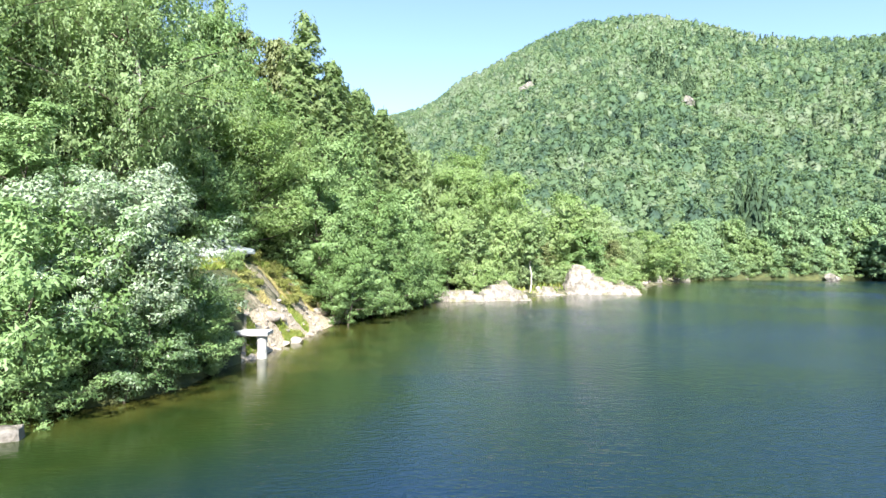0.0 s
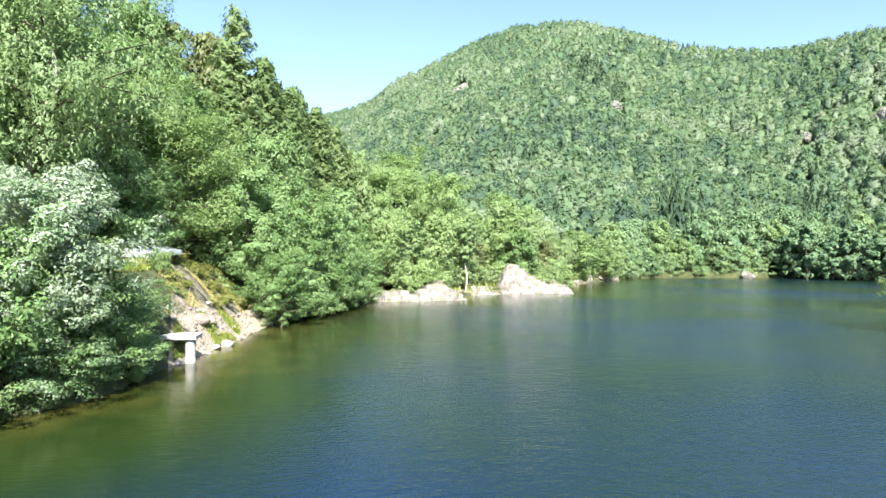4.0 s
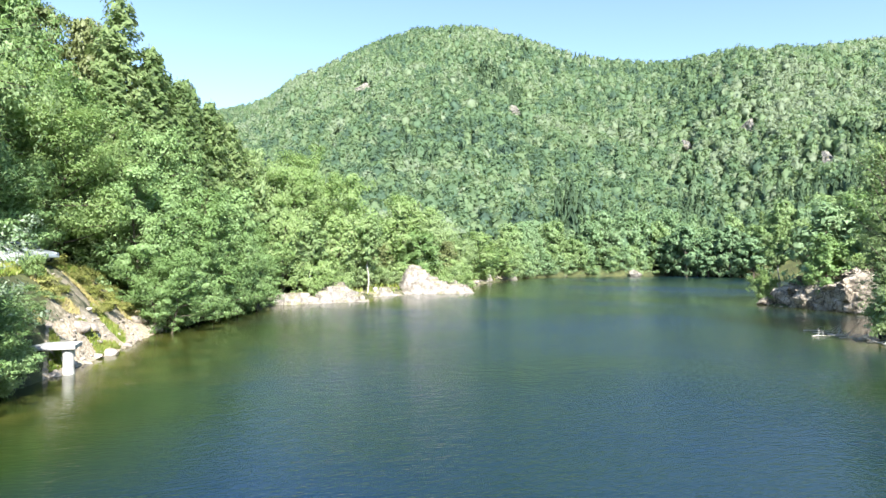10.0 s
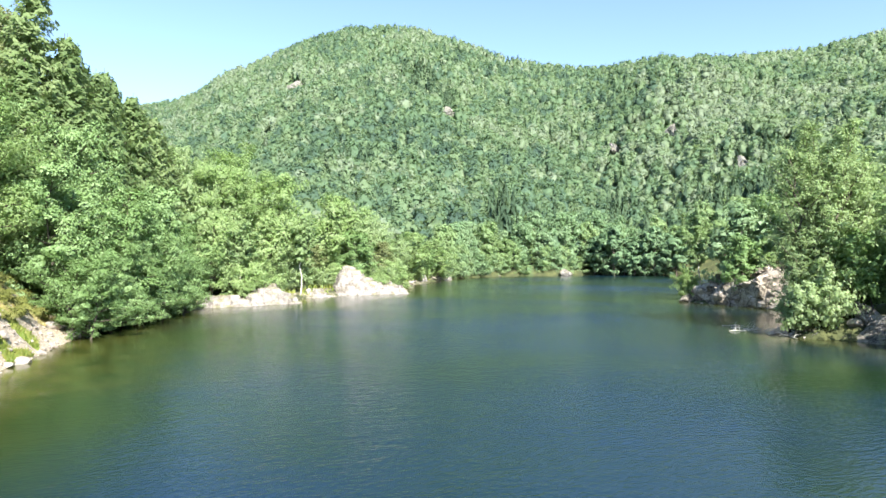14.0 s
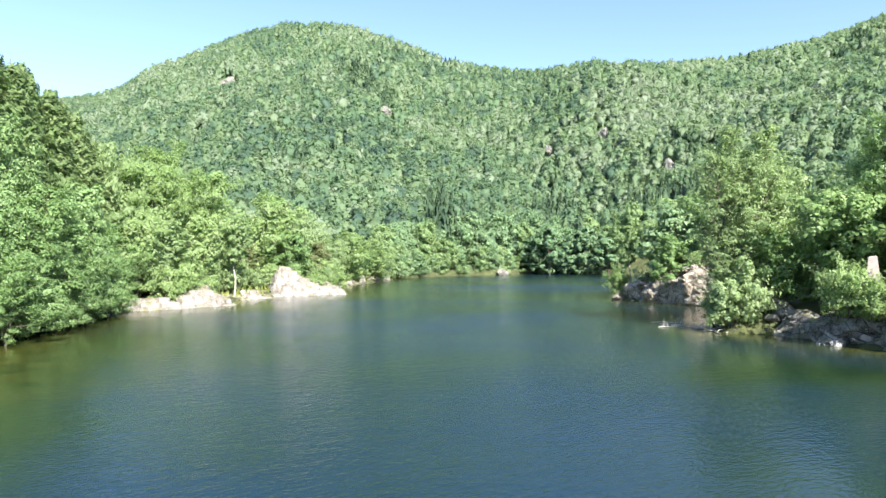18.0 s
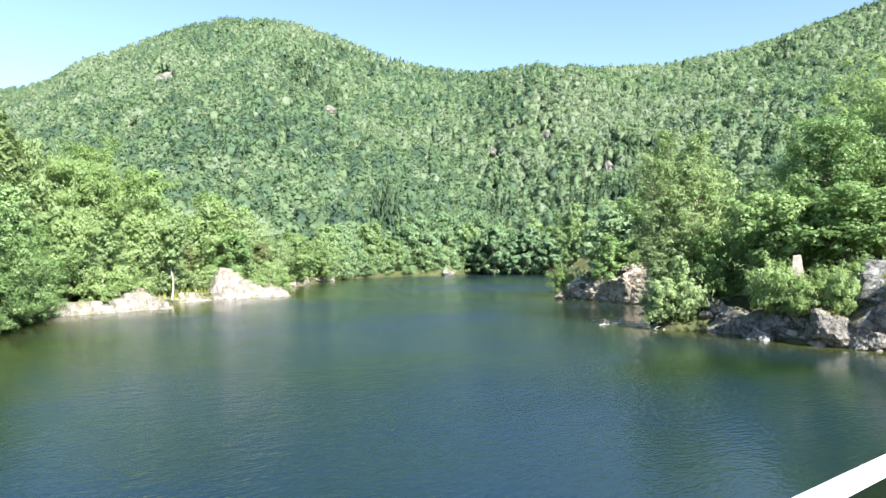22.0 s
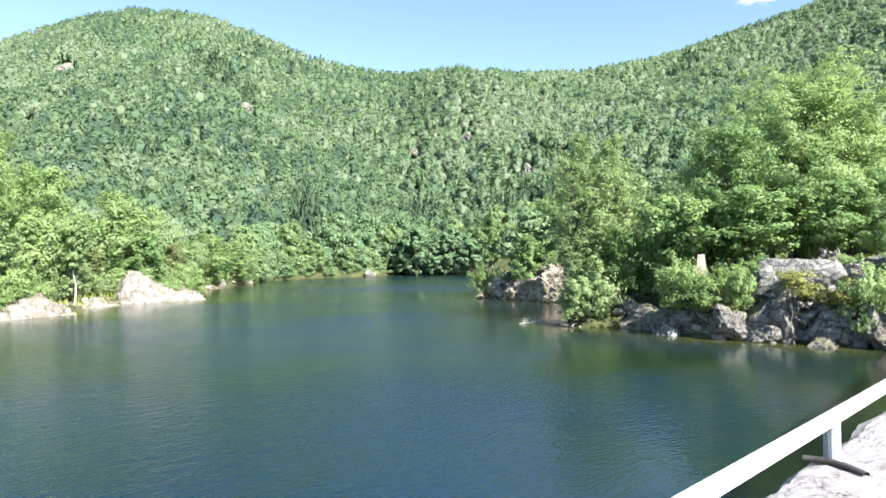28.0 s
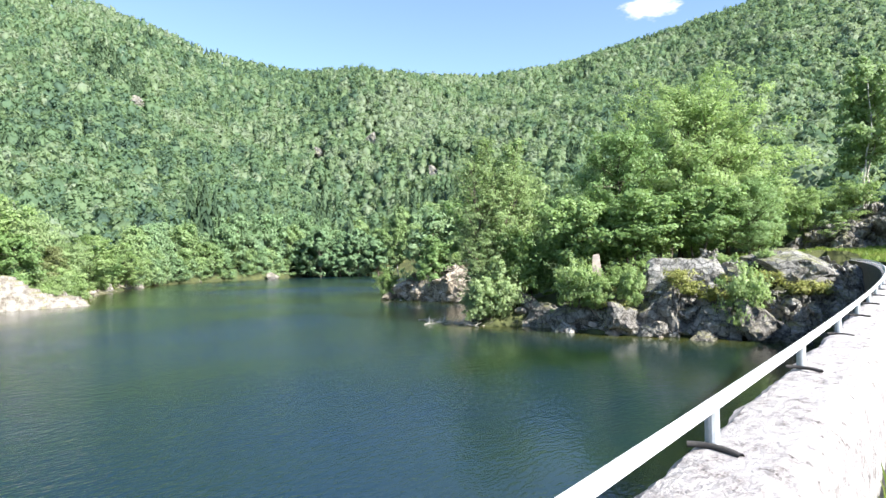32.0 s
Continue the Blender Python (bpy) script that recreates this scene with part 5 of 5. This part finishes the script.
rock(54.0, 23.4, -1.5, 4.9, 6.0, 5.4, 75, "dark", 3, CLIFF)
rock(54.8, 19.6, -1.5, 4.6, 5.5, 5.0, 60, "grey", 0, CLIFF)
rock(55.2, 16.2, -1.5, 3.4, 4.6, 4.4, 40, "dark", 2, CLIFF)
rock(56.5, 23.7, 2.0, 6.75, 9.6, 5, 95, "slab", 1, "flat-topped sunlit granite ledge")
rock(57.6, 18.4, 2.0, 5.9, 5.5, 4.5, 60, "grey", 2, "flat-topped sunlit granite ledge")
rock(60.0, 14.9, 3.9, 7.45, 8.2, 5.0, 105, "slab", 3, "big bare rounded granite slab beside the dam's end")
rock(62.3, 22.1, 5.4, 7.55, 1.9, 1.6, 20, "dark", 0, "squat dark brown boulder on the plateau", "boulder")
rock(63.2, 23.2, 5.4, 7.6, 2.6, 2.0, 50, "grey", 2, "pale boulder on the plateau", "boulder")


def build_cliff(name, path, tops, back, material, label, cell=0.42, seed=3, base=-1.0):
    """A fissured rock wall along a line of ground points, its top running back into the land."""
    path = np.asarray(path, float)
    seg = np.concatenate([[0], np.cumsum(np.hypot(*np.diff(path, axis=0).T))])
    nu, nv = int(seg[-1] / 0.16), 52
    us = np.linspace(0, seg[-1], nu)
    px, py = np.interp(us, seg, path[:, 0]), np.interp(us, seg, path[:, 1])
    top = np.interp(us, np.linspace(0, seg[-1], len(tops)), tops)
    tx, ty = np.gradient(px), np.gradient(py)
    ln = np.hypot(tx, ty)
    ox, oy = -ty / ln, tx / ln
    V = np.zeros((nu, nv, 3))
    for i in range(nu):
        for j in range(nv):
            v = j / (nv - 1)
            if v < 0.62:
                w = v / 0.62
                z, inn = base + (top[i] - base) * w, 0.9 * w + 0.8 * w ** 3
            else:
                w = (v - 0.62) / 0.38
                z, inn = top[i] + 0.5 * w, 1.7 + back * w
            p = Vector((px[i] - ox[i] * inn, py[i] - oy[i] * inn, z))
            q = Vector((p.x, p.y, p.z * 1.25)) * cell + Vector((seed, 0, 0))
            (d1, d2, d3, d4), pts = noise.voronoi(q + noise.noise_vector(q * 1.3) * 0.25)
            o = (noise.cell(pts[0] * 5.3) - 0.5) * 1.4 - 0.7 * max(0.0, 1 - (d2 - d1) * 6)
            (e1, e2, e3, e4), pt2 = noise.voronoi(q * 2.7)
            o += (noise.cell(pt2[0] * 5.3) - 0.5) * 0.45 - 0.25 * max(0.0, 1 - (e2 - e1) * 6) + noise.noise(p * 1.1) * 0.3
            (g1, g2, g3, g4), pt3 = noise.voronoi(q * 6.1)
            o += (noise.cell(pt3[0] * 5.3) - 0.5) * 0.2 - 0.12 * max(0.0, 1 - (g2 - g1) * 6)
            up = 0.25 if v < 0.62 else 0.55
            fade = min(1.0, (i + 1) / 12, (nu - i) / 12)
            V[i, j] = (p.x + ox[i] * o * 0.8 * fade, p.y + oy[i] * o * 0.8 * fade, p.z + o * up - (1 - fade) * 1.5)
    i, j = np.meshgrid(np.arange(nu - 1), np.arange(nv - 1), indexing="ij")
    q = np.stack([i * nv + j, i * nv + j + 1, (i + 1) * nv + j + 1, (i + 1) * nv + j], -1).reshape(-1, 4)
    tagged(new(name, mesh_of(name, V.reshape(-1, 3), q, material)), label, "cliff", "rocks on the shore")


build_cliff("cliff", [(56.6, 9.0), (54.3, 16.0), (52.0, 21.5), (50.4, 28.4), (51.6, 33.0), (53.4, 37.5)], [6.0, 4.4, 4.2, 4.3, 4.0, 3.0, 2.4, 1.6], 4.5, ROCK, "steep fissured grey granite cliff dropping into dark water")
build_cliff("cliff", [(59.0, 9.4), (57.4, 15.0), (55.6, 20.5), (54.2, 25.5), (54.2, 29.5)], [6.6, 6.4, 6.0, 6.3, 6.5, 6.0, 5.2, 4.2], 3.0, ROCK, "upper tier of cracked sunlit granite above the ledge", 0.5, 21, 3.0)
build_cliff("cliff", [(75.5, 64.5), (73.8, 68.5), (73.6, 74.0), (73.2, 79.0), (73.0, 82.6)], [5.8, 6.2, 6.0, 5.2, 4.0, 1.4], 4.0, POINT_ROCK, "low rocky bluff at the tip of the point", 0.5, 9)
made = 0
while made < 20:
    a, d = radians(rng.uniform(54, 77)), rng.uniform(54, 68)
    cx, cy = d * math.sin(a), d * math.cos(a)
    far = float(shore_distance(np.array([cx]), np.array([cy]))[0])
    if not -0.6 < far < 6.5:
        continue
    w = rng.uniform(1.3, 3.4) * (1.0 if far < 3.5 else 0.7)
    hh = w * rng.uniform(0.5, 0.95)
    gz = max(0.0, float(ground_z(np.array([cx]), np.array([cy]))[0]))
    rock(cx, cy, gz - hh * 0.55, gz + hh * 0.6, w * 1.25, w, rng.uniform(0, 180), "dark" if rng.random() < 0.75 else "grey", made, "broken granite block of the shore cliff", "rock", "blocks of the shore cliff")
    made += 1
for k in range(12):
    u = rng.uniform(0, 1)
    w = rng.uniform(1.0, 2.6)
    rock(75.0 + rng.uniform(-1.2, 1.5), 66 + 16 * u, -0.6, w * rng.uniform(0.5, 0.9) * (1.6 - u), w * 1.3, w, rng.uniform(0, 180), "point", k, "broken granite block on the point", "rock", "blocks on the point")
CUT = "tall shaded rock face beside the road"
build_cliff("cliff", [(87.5, 1.0), (86.0, 8.0), (84.4, 14.0), (82.6, 19.0), (83.0, 24.0)], [13.4, 13.2, 12.6, 11.0, 9.4, 7.0], 9.0, DARK_ROCK, CUT, 0.36, 17, 4.6)


def build_scars():
    """Bare rock showing through the woods on the mountainside."""
    for k, (a, e) in enumerate(SCARS):
        d = np.arange(130.0, 1000.0, 2.0)
        x, y = d * math.sin(radians(a)), d * math.cos(radians(a))
        g = ground_z(x, y)
        el = np.degrees(np.arctan2(g + 5 - 7, d))
        i = int(np.argmax(el >= e))
        w = 0.024 * d[i]
        rock(x[i], y[i], g[i] - 5, g[i] + 7.0, w * 1.3, w * 0.9, 30 * k, "dark", k, "bare rock outcrop among the mountain woods", "rock_outcrop", "outcrops on the mountain")


build_scars()


def build_stones():
    n = 0
    tries = 0
    while n < 290 and tries < 9000:
        tries += 1
        a, d = math.radians(rng.uniform(-18, 19) if n < 240 else rng.uniform(40, 76)), rng.uniform(40, 190) if n < 240 else rng.uniform(52, 112)
        if n < 200:
            a, d = math.radians(rng.uniform(-17.5, -8.5)), rng.uniform(42, 72)
        x, y = d * math.sin(a), d * math.cos(a)
        sd = float(shore_distance(np.array([x]), np.array([y]))[0])
        if not -0.3 < sd < (2.2 if n >= 200 else 1.2 + 4.2 * rng.random() ** 2):
            continue
        s = rng.uniform(0.2, 0.7) * (rng.uniform(0.25, 0.72) if n < 200 else 1.8)
        z = max(float(ground_z(np.array([x]), np.array([y]))[0]), -0.1)
        ob = new("stone", STONES[rng.integers(4)])
        ob.matrix_world = pose(x, y, z - 0.25 * s, 0, 0, rng.uniform(0, 360)) @ Matrix.Diagonal((s * 1.3, s, s * 0.75, 1))
        tagged(ob, "pale broken stone lying on the waterline", "stone", "stones along the shore")
        n += 1


build_stones()
tufts = 0
while tufts < 30:
    a, d = radians(rng.uniform(-17.6, -9.0)), rng.uniform(42, 66)
    tx, ty = d * math.sin(a), d * math.cos(a)
    sd = float(shore_distance(np.array([tx]), np.array([ty]))[0])
    if not 2.4 < sd < 6.4:
        continue
    gz = float(ground_z(np.array([tx]), np.array([ty]))[0])
    w = rng.uniform(0.9, 2.1)
    tree("heather", tx, ty, gz + w * 0.33, w, LEFT, z=gz, label="ochre tuft of dry broom on the sunny bank")
    tufts += 1


# ---------------------------------------------------------------- grass and low growth
def grass(name, n, az0, az1, d0, d1, sd0, sd1, h, material, label, patch=0.0, seed=1):
    r = np.random.default_rng(seed)
    a, d = np.radians(r.uniform(az0, az1, n)), np.sqrt(r.uniform(d0 * d0, d1 * d1, n))
    X, Y = d * np.sin(a), d * np.cos(a)
    sd = shore_distance(X, Y)
    k = (sd > sd0) & (sd < sd1) & (fbm(X, Y, 2.4, 2, seed + 9) > patch)
    X, Y, sd = X[k], Y[k], sd[k]
    Z = ground_z(X, Y, sd)
    n = len(X)
    hh = h * r.uniform(0.5, 1.3, n)
    b = r.uniform(0, 6.28, n)
    w = hh * 0.22
    bend = r.normal(size=(n, 2)) * hh[:, None] * 0.35
    P0 = np.stack([X - np.cos(b) * w, Y - np.sin(b) * w, Z - 0.05], 1)
    P1 = np.stack([X + np.cos(b) * w, Y + np.sin(b) * w, Z - 0.05], 1)
    P2 = np.stack([X + bend[:, 0], Y + bend[:, 1], Z + hh], 1)
    me = mesh_of(name, np.stack([P0, P1, P2], 1).reshape(-1, 3), np.arange(3 * n).reshape(-1, 3), material)
    tagged(new(name, me), label, "grass", kind="stuff")


DRY = leaf_mat("dry_blade", (0.26, 0.23, 0.07), (0.40, 0.34, 0.13), (0.52, 0.45, 0.21), trans=0.3)
grass("grass", 110000, -24, -8, 38, 75, 4.6, 12, 0.30, GRASS, "tufts of bright green grass on the sunny bank", -0.1, 1)
grass("dry_grass", 70000, -18.5, -8.5, 41, 72, 2.0, 7.5, 0.2, DRY, "yellowed dry grass and broom on the sunny bank", 0.12, 2)
grass("bank_grass", 34000, -17.2, -12.0, 40, 56, 0.1, 3.0, 0.26, GRASS, "fresh green grass at the foot of the bank", 0.1, 8)
grass("shore_grass", 26000, -6, 21, 84, 200, 0.8, 14, 0.7, GRASS, "grass behind the shore rocks", -0.1, 3)
grass("plateau_grass", 60000, 56, 84, 52, 92, 1.5, 30, 0.24, GRASS, "grass on the rocky plateau by the dam", 0.0, 4)


def build_wall_grass():
    n = 2600
    x = rng.uniform(3.0, 30.0, n)
    y = dam_y(x) - 0.54 - np.abs(rng.normal(size=n)) * 0.22
    h = rng.uniform(0.06, 0.22, n)
    b = rng.uniform(0, 6.28, n)
    P0 = np.stack([x - np.cos(b) * 0.012, y - np.sin(b) * 0.012, np.full(n, 5.39)], 1)
    P1 = np.stack([x + np.cos(b) * 0.012, y + np.sin(b) * 0.012, np.full(n, 5.39)], 1)
    P2 = np.stack([x + rng.normal(size=n) * 0.05, y + rng.normal(size=n) * 0.05, 5.4 + h], 1)
    me = mesh_of("wall_grass", np.stack([P0, P1, P2], 1).reshape(-1, 3), np.arange(3 * n).reshape(-1, 3), GRASS)
    tagged(new("wall_grass", me), "strip of grass along the foot of the parapet", "grass", kind="stuff")


build_wall_grass()


# ---------------------------------------------------------------- things by the water
def build_platform():
    p = thing("fishing_platform", -12.55, 41.3, 0, "small concrete slab platform on two round pillars in the shallows", "platform", rz=4)
    bm = bmesh.new()
    box(bm, 0, 0, 1.62, 2.6, 1.9, 0.24, 0.03)
    part("slab", bm, CONCRETE, p, "weathered concrete slab")
    for px, py in ((0.86, -0.40), (-1.0, -0.1)):
        bm = bmesh.new()
        bmesh.ops.create_cone(bm, cap_ends=True, segments=20, radius1=0.30, radius2=0.30, depth=2.0, matrix=Matrix.Translation((px, py, 0.1)))
        bmesh.ops.create_cone(bm, cap_ends=True, segments=20, radius1=0.36, radius2=0.32, depth=0.9, matrix=Matrix.Translation((px, py, -0.1)))
        bmesh.ops.create_cone(bm, cap_ends=True, segments=20, radius1=0.31, radius2=0.36, depth=0.4, matrix=Matrix.Translation((px, py, 1.28)))
        part("pillar", bm, CONCRETE, p, "whitewashed round concrete pillar")


build_platform()

bm = bmesh.new()
box(bm, 0, 0, 0.2, 1.0, 0.8, 1.5, 0.12)
bmesh.ops.subdivide_edges(bm, edges=bm.edges[:], cuts=2, use_grid_fill=True)
for v in bm.verts:
    v.co += noise.noise_vector(v.co * 2.3) * 0.07
me = bpy.data.meshes.new("stone_block")
bm.to_mesh(me)
bm.free()
me.materials.append(PINK_ROCK)
ob = new("stone_block", me)
ob.matrix_world = pose(-15.7, 22.8, -0.5, 0, 0, 20)
tagged(ob, "pale squared stone block standing in the shallows", "stone block")


def build_monument():
    x, y = 52.3, 29.25
    gz = float(ground_z(np.array([x]), np.array([y]))[0]) - 0.1
    m = thing("monument", x, y, gz, "tapered pinkish granite memorial stone on the plateau", "monument", rz=-61)
    h = 7.1 - gz
    bm = bmesh.new()
    box(bm, 0, 0, h / 2, 2.05, 1.1, h, 0.0)
    for v in bm.verts:
        if v.co.z > h / 2:
            v.co.x = v.co.x * 0.29 - 0.07
            v.co.y *= 0.6
            v.co.z += 0.08 * (v.co.x > 0)
    bmesh.ops.bevel(bm, geom=bm.edges[:], offset=0.05, segments=2, affect='EDGES')
    part("shaft", bm, MEMORIAL, m)
    bm = bmesh.new()
    box(bm, 0, 0, 0.12, 2.5, 1.5, 0.24, 0.04)
    part("plinth", bm, ROCK, m)


build_monument()


def build_driftwood():
    for k, (x, y, L, a) in enumerate(((47.4, 47.0, 2.6, 10), (49.0, 45.6, 3.2, -35), (50.0, 42.8, 4.0, -60), (48.6, 43.6, 2.8, 15), (49.6, 40.8, 3.0, -20), (50.9, 40.2, 3.4, -70), (50.4, 51.0, 3.6, -40), (50.0, 47.8, 4.2, -58), (49.4, 44.6, 3.8, -25), (50.0, 49.4, 3.0, -75), (48.4, 40.4, 4.4, 68), (48.8, 42.6, 3.2, 30))):
        P, r = limb((0, 0, 0), (1, 0.1, 0.03), L, 0.055, 6, 0.14)
        P[:, 2] = 0.07 + 0.12 * np.abs(P[:, 2])
        parts = [tube(P, r, 6)]
        for j in (1, 2, 3, 4, 5):
            P2, r2 = limb(P[j], (0.5, rng.choice([-1, 1]) * 0.8, 0.35), L * 0.36, 0.04, 3, 0.2)
            parts.append(tube(P2, r2, 5))
        ob = new("driftwood", mesh_of("driftwood", *join(parts), WOOD, True))
        ob.matrix_world = pose(x, y, 0, 0, 0, a)
        tagged(ob, "bleached dead branch floating by the shore", "branch", "driftwood by the point")


build_driftwood()


def lathe(bm, profile, segs, m):
    """Turn a profile (radius, offset along the axis) about local y."""
    rings = []
    for rr, o in profile:
        rings.append([bm.verts.new(m @ Vector((rr * math.cos(2 * math.pi * k / segs), o, rr * math.sin(2 * math.pi * k / segs)))) for k in range(segs)])
    for r0, r1 in zip(rings, rings[1:]):
        for k in range(segs):
            bm.faces.new((r0[k], r0[(k + 1) % segs], r1[(k + 1) % segs], r1[k]))
    bm.faces.new(rings[0])
    bm.faces.new(rings[-1][::-1])


def car_paint(name, c):
    m, nt, p = base_mat(name)
    p.inputs["Base Color"].default_value = (*c, 1)
    p.inputs["Roughness"].default_value = 0.28
    p.inputs["Metallic"].default_value = 0.35
    p.inputs["Coat Weight"].default_value = 0.8
    return m


SILVER = car_paint("silver_car_paint", (0.62, 0.64, 0.66))
CARGLASS = car_paint("car_glass", (0.02, 0.03, 0.035))
CARGLASS.node_tree.nodes["Principled BSDF"].inputs["Roughness"].default_value = 0.05
RUBBER = rough_mat("rubber", ((0.3, (0.015, 0.015, 0.015)), (0.7, (0.03, 0.03, 0.03))), 5, rough=0.8, bump=0.1)


def build_car(x, y, z, turn, paint, label):
    """A small estate car, its nose along +x."""
    c = thing("car", x, y, z, label, "car", "cars parked above the bank", turn)
    side = ((-2.1, 0.35), (-2.15, 0.75), (-2.05, 1.0), (-1.3, 1.02), (0.75, 0.98), (1.75, 0.82), (2.1, 0.62), (2.12, 0.35))
    bm = bmesh.new()
    L = [bm.verts.new((px, -0.86 + 0.05 * (pz > 0.9), pz)) for px, pz in side]
    Rr = [bm.verts.new((px, 0.86 - 0.05 * (pz > 0.9), pz)) for px, pz in side]
    bm.faces.new(L)
    bm.faces.new(Rr[::-1])
    for k in range(len(side)):
        j = (k + 1) % len(side)
        bm.faces.new((L[j], L[k], Rr[k], Rr[j]))
    bmesh.ops.bevel(bm, geom=bm.edges[:], offset=0.06, segments=3, affect='EDGES')
    part("body", bm, paint, c)
    cab = ((-2.0, 0.98), (-1.75, 1.44), (-0.4, 1.52), (0.1, 1.45), (0.85, 0.98))
    bm = bmesh.new()
    L = [bm.verts.new((px, -0.80 + 0.16 * (pz > 1.2), pz)) for px, pz in cab]
    Rr = [bm.verts.new((px, 0.80 - 0.16 * (pz > 1.2), pz)) for px, pz in cab]
    bm.faces.new(L)
    bm.faces.new(Rr[::-1])
    for k in range(len(cab)):
        j = (k + 1) % len(cab)
        bm.faces.new((L[j], L[k], Rr[k], Rr[j]))
    bmesh.ops.bevel(bm, geom=bm.edges[:], offset=0.05, segments=2, affect='EDGES')
    part("cabin", bm, paint, c)
    for sgn in (-1, 1):
        for x0, x1, xt0, xt1 in ((-1.72, -0.75, -1.6, -0.75), (-0.68, 0.62, -0.68, 0.12)):
            bm = bmesh.new()
            vs = [bm.verts.new((px, sgn * (0.81 - 0.33 * (pz - 1.0)), pz)) for px, pz in ((x0, 1.04), (x1, 1.04), (xt1, 1.38), (xt0, 1.38))]
            r = bmesh.ops.extrude_face_region(bm, geom=[bm.faces.new(vs)])
            for v in r["geom"]:
                if isinstance(v, bmesh.types.BMVert):
                    v.co.y -= sgn * 0.05
            part("side_window", bm, CARGLASS, c)
        for wx in (-1.3, 1.3):
            bm = bmesh.new()
            lathe(bm, ((0.20, -0.1), (0.30, -0.1), (0.32, -0.06), (0.32, 0.06), (0.30, 0.1), (0.20, 0.1)), 20, Matrix.Translation((wx, sgn * 0.78, 0.32)))
            w = part("wheel", bm, RUBBER, c, "black tyre")
            bm = bmesh.new()
            lathe(bm, ((0.05, -0.115), (0.19, -0.10), (0.20, 0.10), (0.05, 0.115)), 20, Matrix.Translation((wx, sgn * 0.78, 0.32)))
            part("rim", bm, GALV, w, "grey metal rim")
    for xa, za, xb, zb in ((0.16, 1.44, 0.80, 1.02), (-2.01, 1.05, -1.80, 1.40)):
        bm = bmesh.new()
        nx, nz = (zb - za), -(xb - xa)
        ln = math.hypot(nx, nz)
        o = 0.03 if xa > 0 else -0.03
        vs = [bm.verts.new((px - o * nx / ln, py, pz - o * nz / ln)) for px, py, pz in ((xa, -0.58, za), (xb, -0.70, zb), (xb, 0.70, zb), (xa, 0.58, za))]
        r = bmesh.ops.extrude_face_region(bm, geom=[bm.faces.new(vs)])
        for v in r["geom"]:
            if isinstance(v, bmesh.types.BMVert):
                v.co.x -= 0.04 if xa > 0 else -0.04
        part("windscreen" if xa > 0 else "rear_window", bm, CARGLASS, c)
    for sgn in (-1, 1):
        bm = bmesh.new()
        box(bm, 2.06, sgn * 0.62, 0.68, 0.10, 0.30, 0.14, 0.03)
        part("headlight", bm, GALV, c, "clear headlight")
    return c


def road_z(x, y):
    return float(ground_z(np.array([x]), np.array([y]))[0])


build_car(-17.9, 49.2, 6.12, -12, SILVER, "silver estate car parked on the grass above the bank")
GREYCAR = car_paint("grey_car_paint", (0.42, 0.45, 0.48))
build_car(-17.9, 52.4, max(6.12, road_z(-17.9, 52.4)), -20, GREYCAR, "grey estate car parked behind the silver one above the bank")


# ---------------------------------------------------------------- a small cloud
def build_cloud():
    m, nt, p = base_mat("cloud_glow")
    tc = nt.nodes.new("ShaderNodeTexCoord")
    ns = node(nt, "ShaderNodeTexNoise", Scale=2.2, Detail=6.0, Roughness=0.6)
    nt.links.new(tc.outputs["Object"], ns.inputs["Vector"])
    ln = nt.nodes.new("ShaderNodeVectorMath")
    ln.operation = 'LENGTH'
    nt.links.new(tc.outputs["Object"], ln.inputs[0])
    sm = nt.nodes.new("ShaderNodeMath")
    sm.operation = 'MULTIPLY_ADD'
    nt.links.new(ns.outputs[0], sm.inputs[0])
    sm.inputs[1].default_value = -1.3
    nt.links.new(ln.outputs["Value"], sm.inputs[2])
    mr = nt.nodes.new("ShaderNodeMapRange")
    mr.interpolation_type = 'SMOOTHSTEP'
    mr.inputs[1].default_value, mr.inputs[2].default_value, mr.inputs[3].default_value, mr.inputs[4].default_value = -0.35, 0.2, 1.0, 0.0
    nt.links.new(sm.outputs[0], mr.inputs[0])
    # the flat card glows: emission stands in for sunlight on the cloud
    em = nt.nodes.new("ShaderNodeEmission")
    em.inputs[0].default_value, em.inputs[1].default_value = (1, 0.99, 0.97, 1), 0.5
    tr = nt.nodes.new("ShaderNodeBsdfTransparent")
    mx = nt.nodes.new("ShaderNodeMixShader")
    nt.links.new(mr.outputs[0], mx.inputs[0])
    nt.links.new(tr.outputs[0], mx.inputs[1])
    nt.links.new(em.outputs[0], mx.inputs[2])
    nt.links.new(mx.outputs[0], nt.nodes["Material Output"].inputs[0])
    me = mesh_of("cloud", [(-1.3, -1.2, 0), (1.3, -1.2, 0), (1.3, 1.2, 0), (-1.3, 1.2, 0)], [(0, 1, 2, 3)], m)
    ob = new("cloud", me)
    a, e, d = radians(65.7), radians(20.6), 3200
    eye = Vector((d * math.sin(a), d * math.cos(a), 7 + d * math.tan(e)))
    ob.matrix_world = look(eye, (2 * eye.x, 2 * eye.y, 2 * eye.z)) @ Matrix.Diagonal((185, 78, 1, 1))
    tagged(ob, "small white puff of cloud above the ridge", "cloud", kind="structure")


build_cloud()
